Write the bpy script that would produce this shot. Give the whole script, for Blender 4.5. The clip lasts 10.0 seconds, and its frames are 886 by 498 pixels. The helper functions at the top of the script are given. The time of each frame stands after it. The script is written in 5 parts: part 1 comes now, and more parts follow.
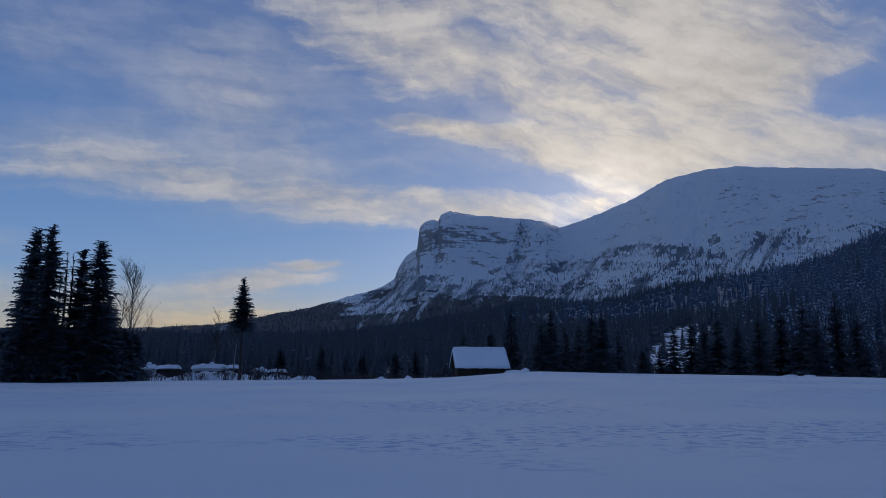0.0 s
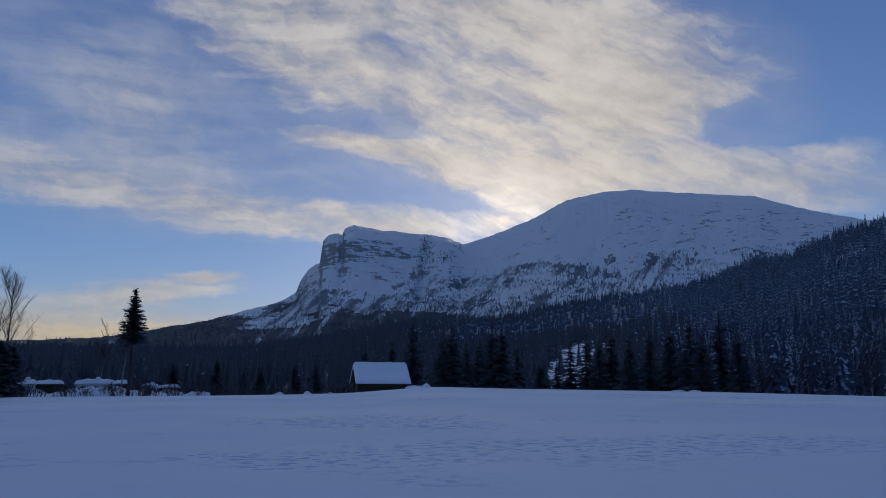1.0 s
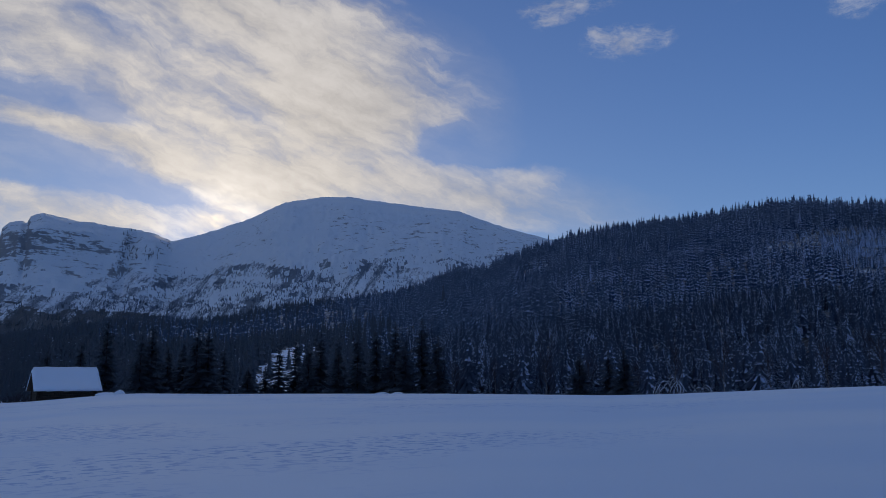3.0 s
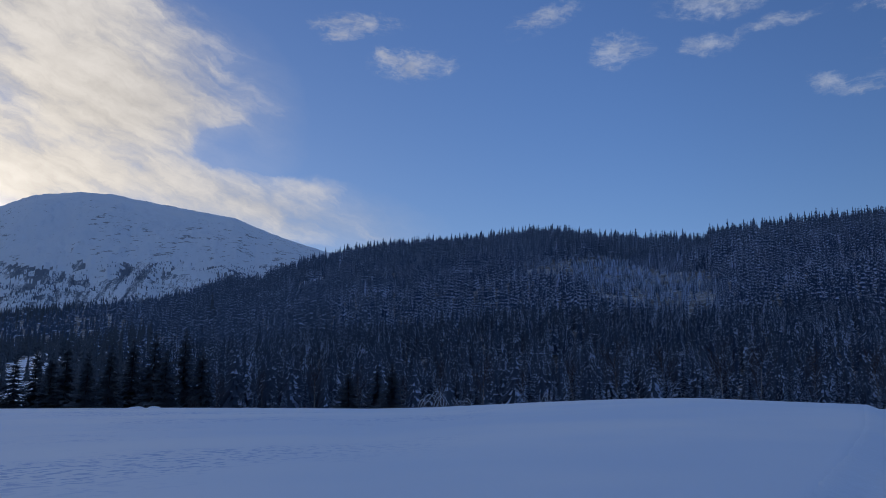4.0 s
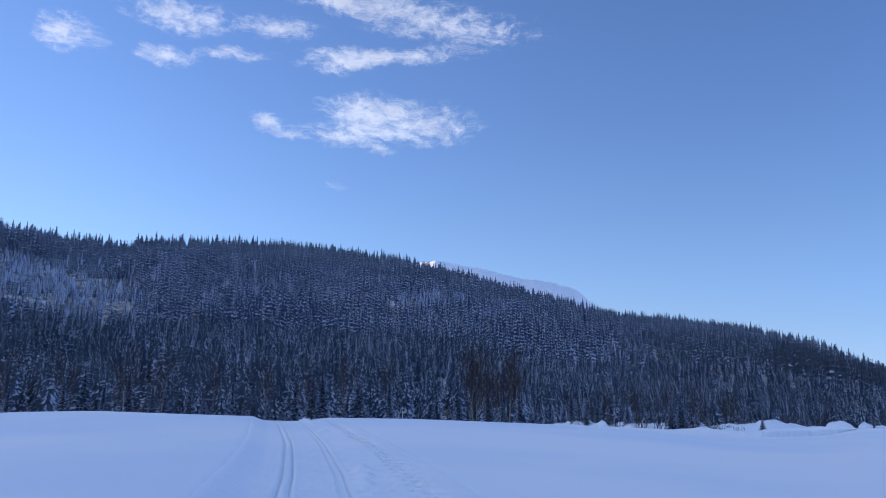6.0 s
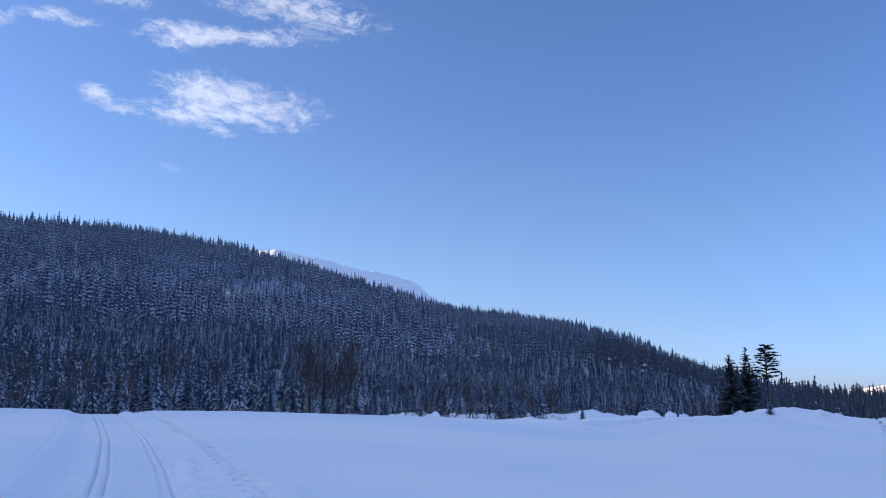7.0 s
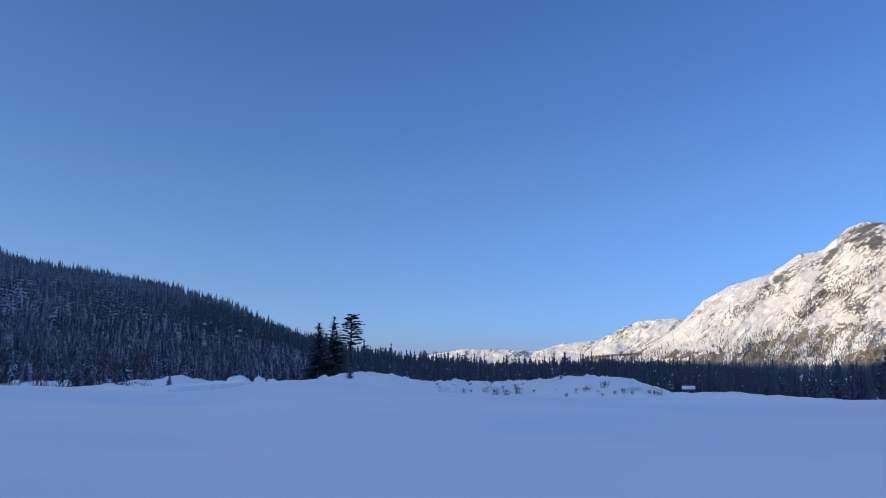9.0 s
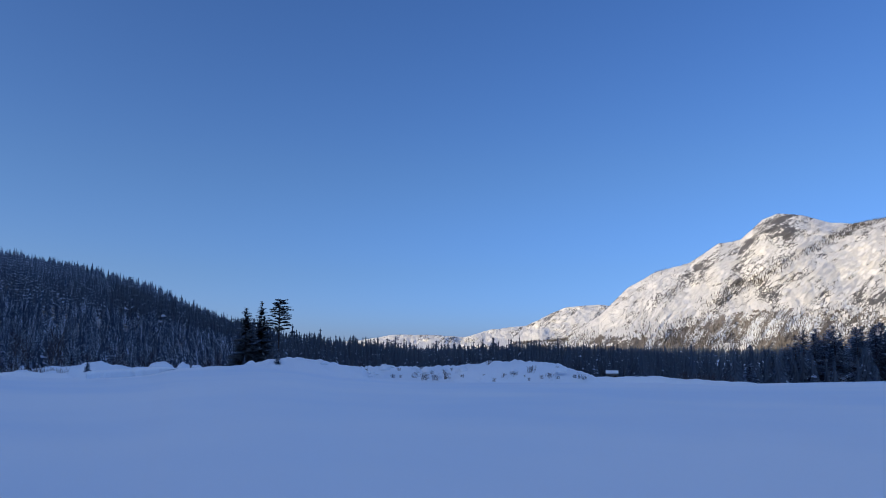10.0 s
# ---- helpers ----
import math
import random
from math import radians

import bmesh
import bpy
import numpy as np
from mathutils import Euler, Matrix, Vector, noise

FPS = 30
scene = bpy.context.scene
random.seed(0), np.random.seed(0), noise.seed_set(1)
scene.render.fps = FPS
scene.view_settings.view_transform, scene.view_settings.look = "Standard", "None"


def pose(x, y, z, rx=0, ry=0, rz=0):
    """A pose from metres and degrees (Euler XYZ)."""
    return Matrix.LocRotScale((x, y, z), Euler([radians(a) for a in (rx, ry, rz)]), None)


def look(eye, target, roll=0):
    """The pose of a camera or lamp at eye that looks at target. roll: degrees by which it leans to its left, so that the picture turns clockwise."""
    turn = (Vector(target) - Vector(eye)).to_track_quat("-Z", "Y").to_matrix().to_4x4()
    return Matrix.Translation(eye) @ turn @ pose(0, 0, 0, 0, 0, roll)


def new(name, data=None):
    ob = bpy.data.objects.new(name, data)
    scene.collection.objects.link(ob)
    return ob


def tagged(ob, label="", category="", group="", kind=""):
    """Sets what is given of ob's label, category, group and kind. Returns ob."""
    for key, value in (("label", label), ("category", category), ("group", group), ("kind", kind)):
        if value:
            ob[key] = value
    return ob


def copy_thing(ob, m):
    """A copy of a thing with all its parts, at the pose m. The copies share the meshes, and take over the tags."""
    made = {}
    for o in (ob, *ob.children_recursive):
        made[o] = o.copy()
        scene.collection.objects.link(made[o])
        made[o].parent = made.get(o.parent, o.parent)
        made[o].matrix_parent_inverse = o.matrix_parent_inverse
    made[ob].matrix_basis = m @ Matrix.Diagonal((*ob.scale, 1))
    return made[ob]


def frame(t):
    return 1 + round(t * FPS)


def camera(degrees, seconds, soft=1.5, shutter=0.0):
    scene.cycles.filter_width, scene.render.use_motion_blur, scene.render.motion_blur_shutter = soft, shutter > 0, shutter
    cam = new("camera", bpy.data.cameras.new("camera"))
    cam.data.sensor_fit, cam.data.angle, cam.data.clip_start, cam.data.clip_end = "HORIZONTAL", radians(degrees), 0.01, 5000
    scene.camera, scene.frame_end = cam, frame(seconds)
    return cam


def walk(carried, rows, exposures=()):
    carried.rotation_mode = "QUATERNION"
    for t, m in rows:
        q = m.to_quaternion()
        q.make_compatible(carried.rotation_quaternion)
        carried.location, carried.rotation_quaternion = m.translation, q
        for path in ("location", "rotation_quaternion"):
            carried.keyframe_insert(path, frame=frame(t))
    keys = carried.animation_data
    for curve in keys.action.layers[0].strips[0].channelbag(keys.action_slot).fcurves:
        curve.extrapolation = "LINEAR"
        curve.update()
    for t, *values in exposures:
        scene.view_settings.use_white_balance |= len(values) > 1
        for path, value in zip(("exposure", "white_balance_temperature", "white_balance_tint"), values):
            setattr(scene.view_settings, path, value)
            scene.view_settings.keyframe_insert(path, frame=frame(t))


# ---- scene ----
cam = camera(60.89, 10.0, soft=0.75)
EYE, ARM = 1.6, 0.25
ROWS = [  # seconds, yaw, pitch, roll
    (0.0, 0.00, 8.31, 0.36),
    (0.5, -3.16, 9.52, 0.48),
    (1.0, -7.37, 9.51, 0.49),
    (1.5, -12.78, 9.08, 0.04),
    (2.0, -18.04, 8.90, -0.23),
    (3.5, -36.59, 10.49, -0.06),
    (4.0, -46.11, 10.80, -0.08),
    (4.5, -55.51, 10.37, -0.50),
    (5.0, -65.56, 10.40, -0.71),
    (5.5, -76.91, 11.19, -0.45),
    (6.0, -88.51, 11.69, -0.02),
    (6.2, -92.33, 11.82, 0.25),
    (7.5, -105.06, 10.04, -1.21),
    (8.0, -112.65, 9.13, -1.91),
    (8.5, -122.52, 8.56, -1.09),
    (9.0, -130.47, 8.41, -0.12),
    (9.5, -134.43, 7.91, -0.25),
    (10.0, -135.76, 7.32, -0.16),
]
EXPOSURES = [(0.0, -0.6, 5730, 14), (2.0, -0.5, 5760, 14), (3.5, -0.4, 5750, 14), (4.0, -0.26, 5800, 13), (4.5, 0.03, 5780, 13), (5.5, 0.6, 6050, 14), (6.0, 0.87, 6200, 15), (7.5, 0.95, 6300, 15), (8.0, 0.87, 6220, 14), (9.0, 0.34, 5600, 13), (10.0, 0.17, 5450, 13)]
walk(cam, [(t, pose(-ARM * math.sin(radians(yaw)), ARM * math.cos(radians(yaw)), EYE, 90 + pitch, 0, yaw) @ pose(0, 0, 0, 0, 0, roll))
           for t, yaw, pitch, roll in ROWS], EXPOSURES)

# ---- sky and sun: azimuths are degrees to the right of +y, elevations degrees up ----
SUN_AZ, SUN_EL = 14.0, 11.0


def heading(az, el=0.0):
    a, e = radians(az), radians(el)
    return Vector((math.sin(a) * math.cos(e), math.cos(a) * math.cos(e), math.sin(e)))


class Graph:
    """Short hand for building node trees."""

    def __init__(self, tree):
        self.tree = tree
        tree.nodes.clear()

    def node(self, kind, *wires, op=None, clamp=False):
        n = self.tree.nodes.new(kind)
        if op and kind in ("ShaderNodeMath", "ShaderNodeVectorMath"):
            n.operation = op
        if op and kind == "ShaderNodeMix":
            n.data_type = op
        if op and kind == "ShaderNodeMapRange":
            n.interpolation_type = op
        if op and kind == "ShaderNodeMapping":
            n.vector_type = op
        if op and kind == "ShaderNodeTexGradient":
            n.gradient_type = op
        if clamp:
            n.use_clamp = True
        for slot, wire in wires:
            if isinstance(wire, bpy.types.NodeSocket):
                self.tree.links.new(wire, n.inputs[slot])
            else:
                n.inputs[slot].default_value = wire
        return n

    def math(self, op, a, b=None, c=None, clamp=False):
        wires = [(i, w) for i, w in enumerate((a, b, c)) if w is not None]
        return self.node("ShaderNodeMath", *wires, op=op, clamp=clamp).outputs[0]

    def vec(self, op, a, b=None, scale=None):
        wires = [(i, w) for i, w in ((0, a), (1, b), (3, scale)) if w is not None]
        n = self.node("ShaderNodeVectorMath", *wires, op=op)
        return n.outputs[1] if op == "DOT_PRODUCT" else n.outputs[0]

    def noise(self, vector, scale, detail=4.0, rough=0.55, out=0):
        return self.node("ShaderNodeTexNoise", ("Vector", vector), ("Scale", scale), ("Detail", detail), ("Roughness", rough)).outputs[out]

    def ramp(self, value, low, high, a=0.0, b=1.0):
        return self.node("ShaderNodeMapRange", (0, value), (1, low), (2, high), (3, a), (4, b), op="SMOOTHSTEP").outputs[0]

    def mix(self, fac, a, b):
        n = self.node("ShaderNodeMix", ("Factor", fac), op="RGBA")
        for slot, wire in ((6, a), (7, b)):
            if isinstance(wire, bpy.types.NodeSocket):
                self.tree.links.new(wire, n.inputs[slot])
            else:
                n.inputs[slot].default_value = (*wire, 1.0)
        return n.outputs[2]

    def stretch(self, vector, scale, turn=0.0):
        return self.node("ShaderNodeMapping", (0, vector), (2, (0, 0, radians(turn))), (3, scale)).outputs[0]


# each cloud: azimuth, elevation, half length, half height, slope, weight
BANDS = [
    (-25.0, 13.4, 12.0, 2.2, 1, 1.0), (-9.9, 12.1, 12.5, 2.1, -2, 1.05), (4.1, 11.0, 8.9, 1.9, -1, 1.0), (-1.0, 17.6, 8.5, 1.0, -6, 1.3), (9.5, 15.2, 9.5, 1.7, -12, 1.2),
    (15.5, 13.5, 7.6, 2.4, 5, 0.9), (-14.1, 5.7, 8.2, 1.1, 7, 1.0), (-18.0, 2.6, 12.0, 1.6, 0, 1.1), (-30.8, 4.5, 3.3, 1.8, 10, 0.55), (-10.2, 6.9, 2.9, 0.3, 2, 0.8),
    (32.0, 13.8, 11.1, 2.0, -9, 1.2), (36.9, 15.3, 3.4, 0.8, -3, 0.4), (42.2, 11.7, 3.4, 0.7, -3, 0.4),
]
MASS = [
    (-1.0, 22.9, 19.5, 3.9, -15, 1.1), (14.2, 25.8, 16.8, 4.7, -14, 0.9), (17.1, 18.3, 14.5, 4.1, -3, 0.85), (19.2, 15.2, 13.5, 2.4, -7, 0.75), (19.5, 24.9, 15.3, 4.9, -20, 0.8),
    (23.4, 20.4, 10.8, 2.8, -5, 0.6), (-1.2, 28.6, 17.4, 3.5, -1, 0.8), (21.1, 19.2, 7.4, 3.1, -21, 0.5),
]
THIN = [
    (-16.5, 18.3, 12, 6.5, 11, 0.65), (-30.4, 20.8, 8, 4.0, -2, 0.45), (-21.6, 23.5, 13, 6.0, -3, 0.32), (-28.5, 14.5, 9, 3.5, 4, 0.5), (-31.7, 7.5, 5, 1.2, 2, 0.4),
    (-12.0, 13.5, 14, 4.5, 6, 0.5), (-26.0, 3.0, 32, 3.2, 0, 0.8), (6.0, 18.0, 18, 7.0, -10, 0.45), (27.0, 21.0, 9, 7.0, -30, 0.35), (38.0, 13.0, 9, 3.0, -8, 0.4),
]
GAPS = [
    (-6.8, 17.3, 5.4, 2.3, 8, -0.55), (1.5, 18.9, 6.2, 1.3, -11, -0.6), (4.9, 14.0, 9.9, 1.2, -9, -0.75), (-26.9, 17.9, 5.8, 1.9, 10, -0.35), (3.1, 24.8, 5.0, 1.1, -11, -0.4),
    (15.0, 18.9, 3.6, 1.1, -14, -0.35), (29.6, 17.6, 3.8, 2.1, -3, -0.5), (30.6, 17.7, 3.5, 1.2, -24, -0.6), (30.2, 18.1, 3.4, 1.3, 1, -0.6),
]
# unseen clouds overhead and behind, added to brighten the snow and slopes
FILL_CLOUDS = [(-130, 42, 56, 28, 0, 1.1), (-175, 58, 45, 22, 0, 0.8), (-5, 58, 75, 30, 0, 1.3), (-60, 34, 30, 14, 10, 0.9), (75, 60, 60, 22, 0, 0.9)]
WISPS = [
    (43.7, 24.4, 3.8, 1.2, 3, 1), (41.0, 25.0, 1.0, 0.6, -24, 0.7), (39.1, 27.2, 4.2, 0.9, 3, 0.8), (37.9, 26.2, 2.1, 0.5, 8, 0.5), (54.6, 27.8, 3.6, 1.1, 21, 0.7),
    (60.1, 24.9, 2.5, 1.4, 4, 1), (67.7, 27.3, 5.0, 1.2, -2, 0.95), (66.8, 24.6, 2.7, 0.8, 3, 1), (72.0, 25.3, 3.0, 0.5, 4, 0.9), (75.5, 27.4, 3.2, 0.9, 0, 0.8),
]
PUFFS = [
    (80.3, 25.6, 4.0, 1.0, 5, 1), (85.5, 26.0, 5.8, 0.7, 2, 0.9), (88.1, 28.5, 9.6, 1.6, -8, 0.85), (80.0, 29.7, 5.2, 0.9, -2, 0.8), (75.3, 20.5, 2.2, 0.7, -26, 0.95),
    (80.6, 20.0, 4.2, 0.9, 0, 0.9), (81.4, 22.1, 4.0, 1.2, 5, 0.85), (86.0, 21.0, 5.8, 1.6, -2, 0.95), (83.4, 18.9, 1.7, 0.5, -13, 0.6), (79.9, 16.4, 1.6, 0.5, -2, 0.3),
]
world = bpy.data.worlds.new("sky")
scene.world = world
world.use_nodes = True
g = Graph(world.node_tree)
sky = g.node("ShaderNodeTexSky")
sky.sky_type, sky.sun_disc, sky.sun_elevation, sky.sun_rotation = "NISHITA", False, radians(SUN_EL), radians(SUN_AZ)
sky.altitude, sky.air_density, sky.dust_density, sky.ozone_density = 300.0, 1.2, 0.2, 3.0
ray = g.node("ShaderNodeTexCoord").outputs["Generated"]
xyz = g.node("ShaderNodeSeparateXYZ", (0, ray))
azimuth = g.math("MULTIPLY", g.math("ARCTAN2", xyz.outputs[0], xyz.outputs[1]), 57.29578)
elevation = g.math("MULTIPLY", g.math("ARCSINE", xyz.outputs[2]), 57.29578)
flat = g.node("ShaderNodeCombineXYZ", (0, azimuth), (1, elevation)).outputs[0]
wide = g.vec("SUBTRACT", g.noise(flat, 0.16, 3.0, 0.6, 1), (0.5, 0.5, 0.5))
fine = g.vec("SUBTRACT", g.noise(flat, 0.75, 4.0, 0.65, 1), (0.5, 0.5, 0.5))
bent = g.vec("ADD", flat, g.vec("ADD", g.vec("MULTIPLY", wide, (3.6, 1.6, 0.0)), g.vec("MULTIPLY", fine, (1.4, 0.6, 0.0))))


def cover(clouds):
    total = 0.0
    for az, el, long, high, slope, weight in clouds:
        spot = g.node("ShaderNodeMapping", (0, bent), (1, (az, el, 0)), (2, (0, 0, radians(slope))), (3, (long, high, 1)), op="TEXTURE").outputs[0]
        round_spot = g.node("ShaderNodeTexGradient", (0, spot), op="SPHERICAL").outputs[1]
        total = g.math("MULTIPLY_ADD", round_spot, weight, total)
    return total


def drawn_out(turn, scale, detail, rough):
    return g.noise(g.stretch(g.stretch(bent, (1, 1, 1), turn), scale), 1.0, detail, rough)


veil_cover = cover([(az, el, 1.08 * long, 1.4 * high, slope, weight) for az, el, long, high, slope, weight in BANDS + MASS] + GAPS + FILL_CLOUDS)
thin_cover = cover(THIN)
puff_cover = cover([(az, el, 1.2 * long, 1.3 * high, slope, weight) for az, el, long, high, slope, weight in WISPS + PUFFS])
sunward = g.ramp(azimuth, -6.0, 9.0)
level = drawn_out(-3, (0.075, 0.62, 1.0), 7.0, 0.60)
falling = drawn_out(24, (0.10, 0.50, 1.0), 7.0, 0.60)
streaks = g.math("ADD", g.math("MULTIPLY", falling, sunward), g.math("MULTIPLY", level, g.math("SUBTRACT", 1.0, sunward)))
billows = drawn_out(12, (0.22, 0.42, 1.0), 8.0, 0.62)
lumps = g.noise(g.stretch(bent, (0.55, 1.2, 1.0)), 1.3, 8.0, 0.70)
body = g.ramp(g.math("MULTIPLY_ADD", g.math("SUBTRACT", streaks, 0.5), 1.1, veil_cover), 0.0, 0.72)
weave = g.math("MULTIPLY_ADD", veil_cover, 0.22, g.math("MULTIPLY_ADD", streaks, 0.55, g.math("MULTIPLY", billows, 0.65)))
body = g.math("MULTIPLY", body, g.ramp(veil_cover, 0.02, 0.22))
veil = g.math("MULTIPLY", body, g.math("MULTIPLY", g.ramp(azimuth, 20.0, 40.0, 1.0, 0.8), g.ramp(weave, 0.52, 0.94, 0.26, 0.98)))
puffs = g.math("MULTIPLY", g.ramp(g.math("MULTIPLY_ADD", lumps, 2.5, puff_cover), 1.3, 2.5), g.ramp(puff_cover, 0.0, 0.35, 0.0, 0.58))
film_of_ice = g.math("MULTIPLY", g.math("MINIMUM", thin_cover, 0.6), g.ramp(weave, 0.30, 0.85, 0.25, 1.1))
clouds = g.math("MAXIMUM", g.math("MAXIMUM", veil, film_of_ice), puffs)
to_sun = g.math("MAXIMUM", g.vec("DOT_PRODUCT", ray, tuple(heading(12.0, 10.5))), 0.0)
glow = g.math("POWER", to_sun, 420.0)
halo = g.math("POWER", to_sun, 16.0)
thick = g.math("ADD", g.ramp(billows, 0.3, 0.75, -0.10, 0.10), g.ramp(streaks, 0.3, 0.65, 0.86, 1.08))
CLOUD = 5.9
shine = g.math("MULTIPLY", thick, g.math("MULTIPLY_ADD", halo, 0.5 * CLOUD, g.math("MULTIPLY_ADD", glow, 1.25 * CLOUD, CLOUD)))
# clouds high above the view are blued to cool the fill they add
cold = g.mix(g.ramp(elevation, 28.0, 45.0), (0.93, 0.97, 1.04), (0.70, 0.88, 1.18))
low_sun = g.math("MULTIPLY", g.math("POWER", to_sun, 1.5), g.ramp(elevation, 8.0, 2.0, 0.0, 1.2))
warm = g.mix(g.math("MAXIMUM", low_sun, g.math("MAXIMUM", glow, g.math("MULTIPLY", g.math("POWER", to_sun, 5.0), 0.62))), cold, (1.28, 1.01, 0.60))
cloud_light = g.vec("SCALE", warm, None, shine)
away = g.ramp(g.vec("DOT_PRODUCT", ray, tuple(heading(SUN_AZ))), -0.75, 0.3, 1.0, 0.0)
haze = g.mix(away, (0.86, 0.94, 1.5), (0.68, 0.90, 1.74))
blue = g.vec("MULTIPLY", sky.outputs[0], g.mix(g.ramp(elevation, 0.0, 14.0), haze, (0.96, 1.0, 1.3)))
near_sun = g.ramp(g.vec("DOT_PRODUCT", ray, tuple(heading(SUN_AZ))), 0.6, 0.96)
blue = g.vec("MULTIPLY", blue, g.mix(near_sun, (1.0, 1.0, 1.0), (0.88, 0.84, 0.80)))
blue = g.vec("MULTIPLY", blue, g.mix(away, (1.0, 1.0, 1.0), (0.72, 0.79, 0.86)))
offside = g.ramp(g.vec("DOT_PRODUCT", ray, tuple(heading(SUN_AZ))), 0.1, 0.7, 1.0, 0.0)
blue = g.vec("MULTIPLY", blue, g.mix(g.math("MULTIPLY", offside, g.ramp(elevation, 0.0, 6.0, 1.0, 0.0)), (1.0, 1.0, 1.0), (0.95, 1.10, 1.40)))
light = g.node("ShaderNodeBackground", (0, g.mix(clouds, blue, cloud_light)), (1, 0.1))
g.node("ShaderNodeOutputWorld", (0, light.outputs[0]))

sun = new("sun", bpy.data.lights.new("sun", "SUN"))
sun.data.energy, sun.data.angle, sun.data.color = 4.4, radians(0.5), (1.0, 0.73, 0.36)
sun.matrix_world = look(heading(SUN_AZ, SUN_EL) * 4000, (0, 0, 0))


# ---- materials ----
def material(name):
    m = bpy.data.materials.new(name)
    m.use_nodes = True
    graph = Graph(m.node_tree)
    place = graph.node("ShaderNodeTexCoord").outputs["Object"]
    return m, graph, place


def finish(graph, colour, rough=0.8, height=None, strength=0.3, distance=0.1, specular=0.3, sheer=0.0):
    b = graph.node("ShaderNodeBsdfPrincipled", ("Roughness", rough), ("Specular IOR Level", specular))
    if isinstance(colour, bpy.types.NodeSocket):
        graph.tree.links.new(colour, b.inputs["Base Color"])
    else:
        b.inputs["Base Color"].default_value = (*colour, 1)
    if height is not None:
        bump = graph.node("ShaderNodeBump", ("Height", height), ("Strength", strength), ("Distance", distance))
        graph.tree.links.new(bump.outputs[0], b.inputs["Normal"])
    surface = b.outputs[0]
    if sheer:
        thin = graph.node("ShaderNodeBsdfTranslucent", (0, colour))
        surface = graph.node("ShaderNodeMixShader", (0, sheer), (1, surface), (2, thin.outputs[0])).outputs[0]
    graph.node("ShaderNodeOutputMaterial", (0, surface))


def snow_material(name, scuffs):
    m, s, p = material(name)
    soft = s.noise(p, 0.05, 3.0)
    grain = s.noise(p, 9.0, 5.0, 0.7)
    drift = s.noise(s.stretch(p, (0.35, 1.6, 1.0), 12), 0.7, 5.0, 0.6)
    colour = s.mix(s.ramp(soft, 0.35, 0.65), (0.74, 0.83, 0.95), (0.86, 0.905, 0.965))
    height = s.math("MULTIPLY_ADD", grain, 0.12, drift)
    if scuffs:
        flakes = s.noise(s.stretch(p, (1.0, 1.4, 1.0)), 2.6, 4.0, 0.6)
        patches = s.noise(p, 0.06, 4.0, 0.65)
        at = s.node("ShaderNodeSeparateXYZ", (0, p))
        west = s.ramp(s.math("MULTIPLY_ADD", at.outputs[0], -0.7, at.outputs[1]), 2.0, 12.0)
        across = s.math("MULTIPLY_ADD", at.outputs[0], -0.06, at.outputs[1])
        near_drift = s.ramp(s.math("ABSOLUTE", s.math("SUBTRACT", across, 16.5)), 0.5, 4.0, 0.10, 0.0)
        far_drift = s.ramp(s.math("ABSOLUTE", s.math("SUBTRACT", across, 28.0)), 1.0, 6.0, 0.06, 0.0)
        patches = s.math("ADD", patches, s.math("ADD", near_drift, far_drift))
        shaded_crust = s.math("MULTIPLY", west, s.math("MULTIPLY", s.ramp(flakes, 0.53, 0.58), s.ramp(patches, 0.50, 0.62)))
        # Blue here paints the shade of the flakes' hollows, on top of the bump.
        colour = s.mix(s.math("MULTIPLY", shaded_crust, 0.8), colour, (0.36, 0.50, 0.76))
        height = s.math("MULTIPLY_ADD", shaded_crust, -1.4, s.math("MULTIPLY", height, 0.5))
    else:
        height = s.math("MULTIPLY_ADD", s.noise(p, 1.4, 6.0, 0.62), 1.6, height)
    finish(s, colour, 0.62, height, 0.22 if scuffs else 0.5, 0.12, 0.25)
    return m


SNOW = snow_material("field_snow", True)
BANK = snow_material("bank_snow", False)


def tree_material(name, dark, light, cover, grain):
    """Needles under a dusting of snow, which lies on what faces up."""
    m, s, p = material(name)
    up = s.node("ShaderNodeSeparateXYZ", (0, s.node("ShaderNodeNewGeometry").outputs["Normal"])).outputs[2]
    chance = s.node("ShaderNodeNewGeometry").outputs["Random Per Island"]
    speck = s.noise(s.stretch(p, (1.0, 1.0, 0.8)), grain, 4.0, 0.75)
    zone = s.noise(p, 0.018, 4.0, 0.6)
    green = s.mix(s.noise(p, 0.4), dark, light)
    frost = s.node("ShaderNodeAttribute")
    frost.attribute_name = "frost"
    lies = s.math("ADD", frost.outputs["Fac"], s.math("MULTIPLY_ADD", up, 0.4, s.math("MULTIPLY_ADD", chance, 0.3, s.math("MULTIPLY_ADD", zone, 0.7, s.math("MULTIPLY", speck, 1.5)))))
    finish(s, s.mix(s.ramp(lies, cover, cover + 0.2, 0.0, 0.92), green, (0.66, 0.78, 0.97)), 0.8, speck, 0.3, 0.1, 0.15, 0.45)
    return m


# Needle tones are paled and blued: distance haze painted into the colour.
NEEDLES = tree_material("haze_lifted_needles", (0.12, 0.145, 0.175), (0.18, 0.21, 0.245), 2.0, 3.0)
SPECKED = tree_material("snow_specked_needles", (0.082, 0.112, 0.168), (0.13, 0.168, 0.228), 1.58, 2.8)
FROSTED = tree_material("hazed_frosted_needles", (0.05, 0.085, 0.165), (0.09, 0.14, 0.24), 1.26, 2.5)
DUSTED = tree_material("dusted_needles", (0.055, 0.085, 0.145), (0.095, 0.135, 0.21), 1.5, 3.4)
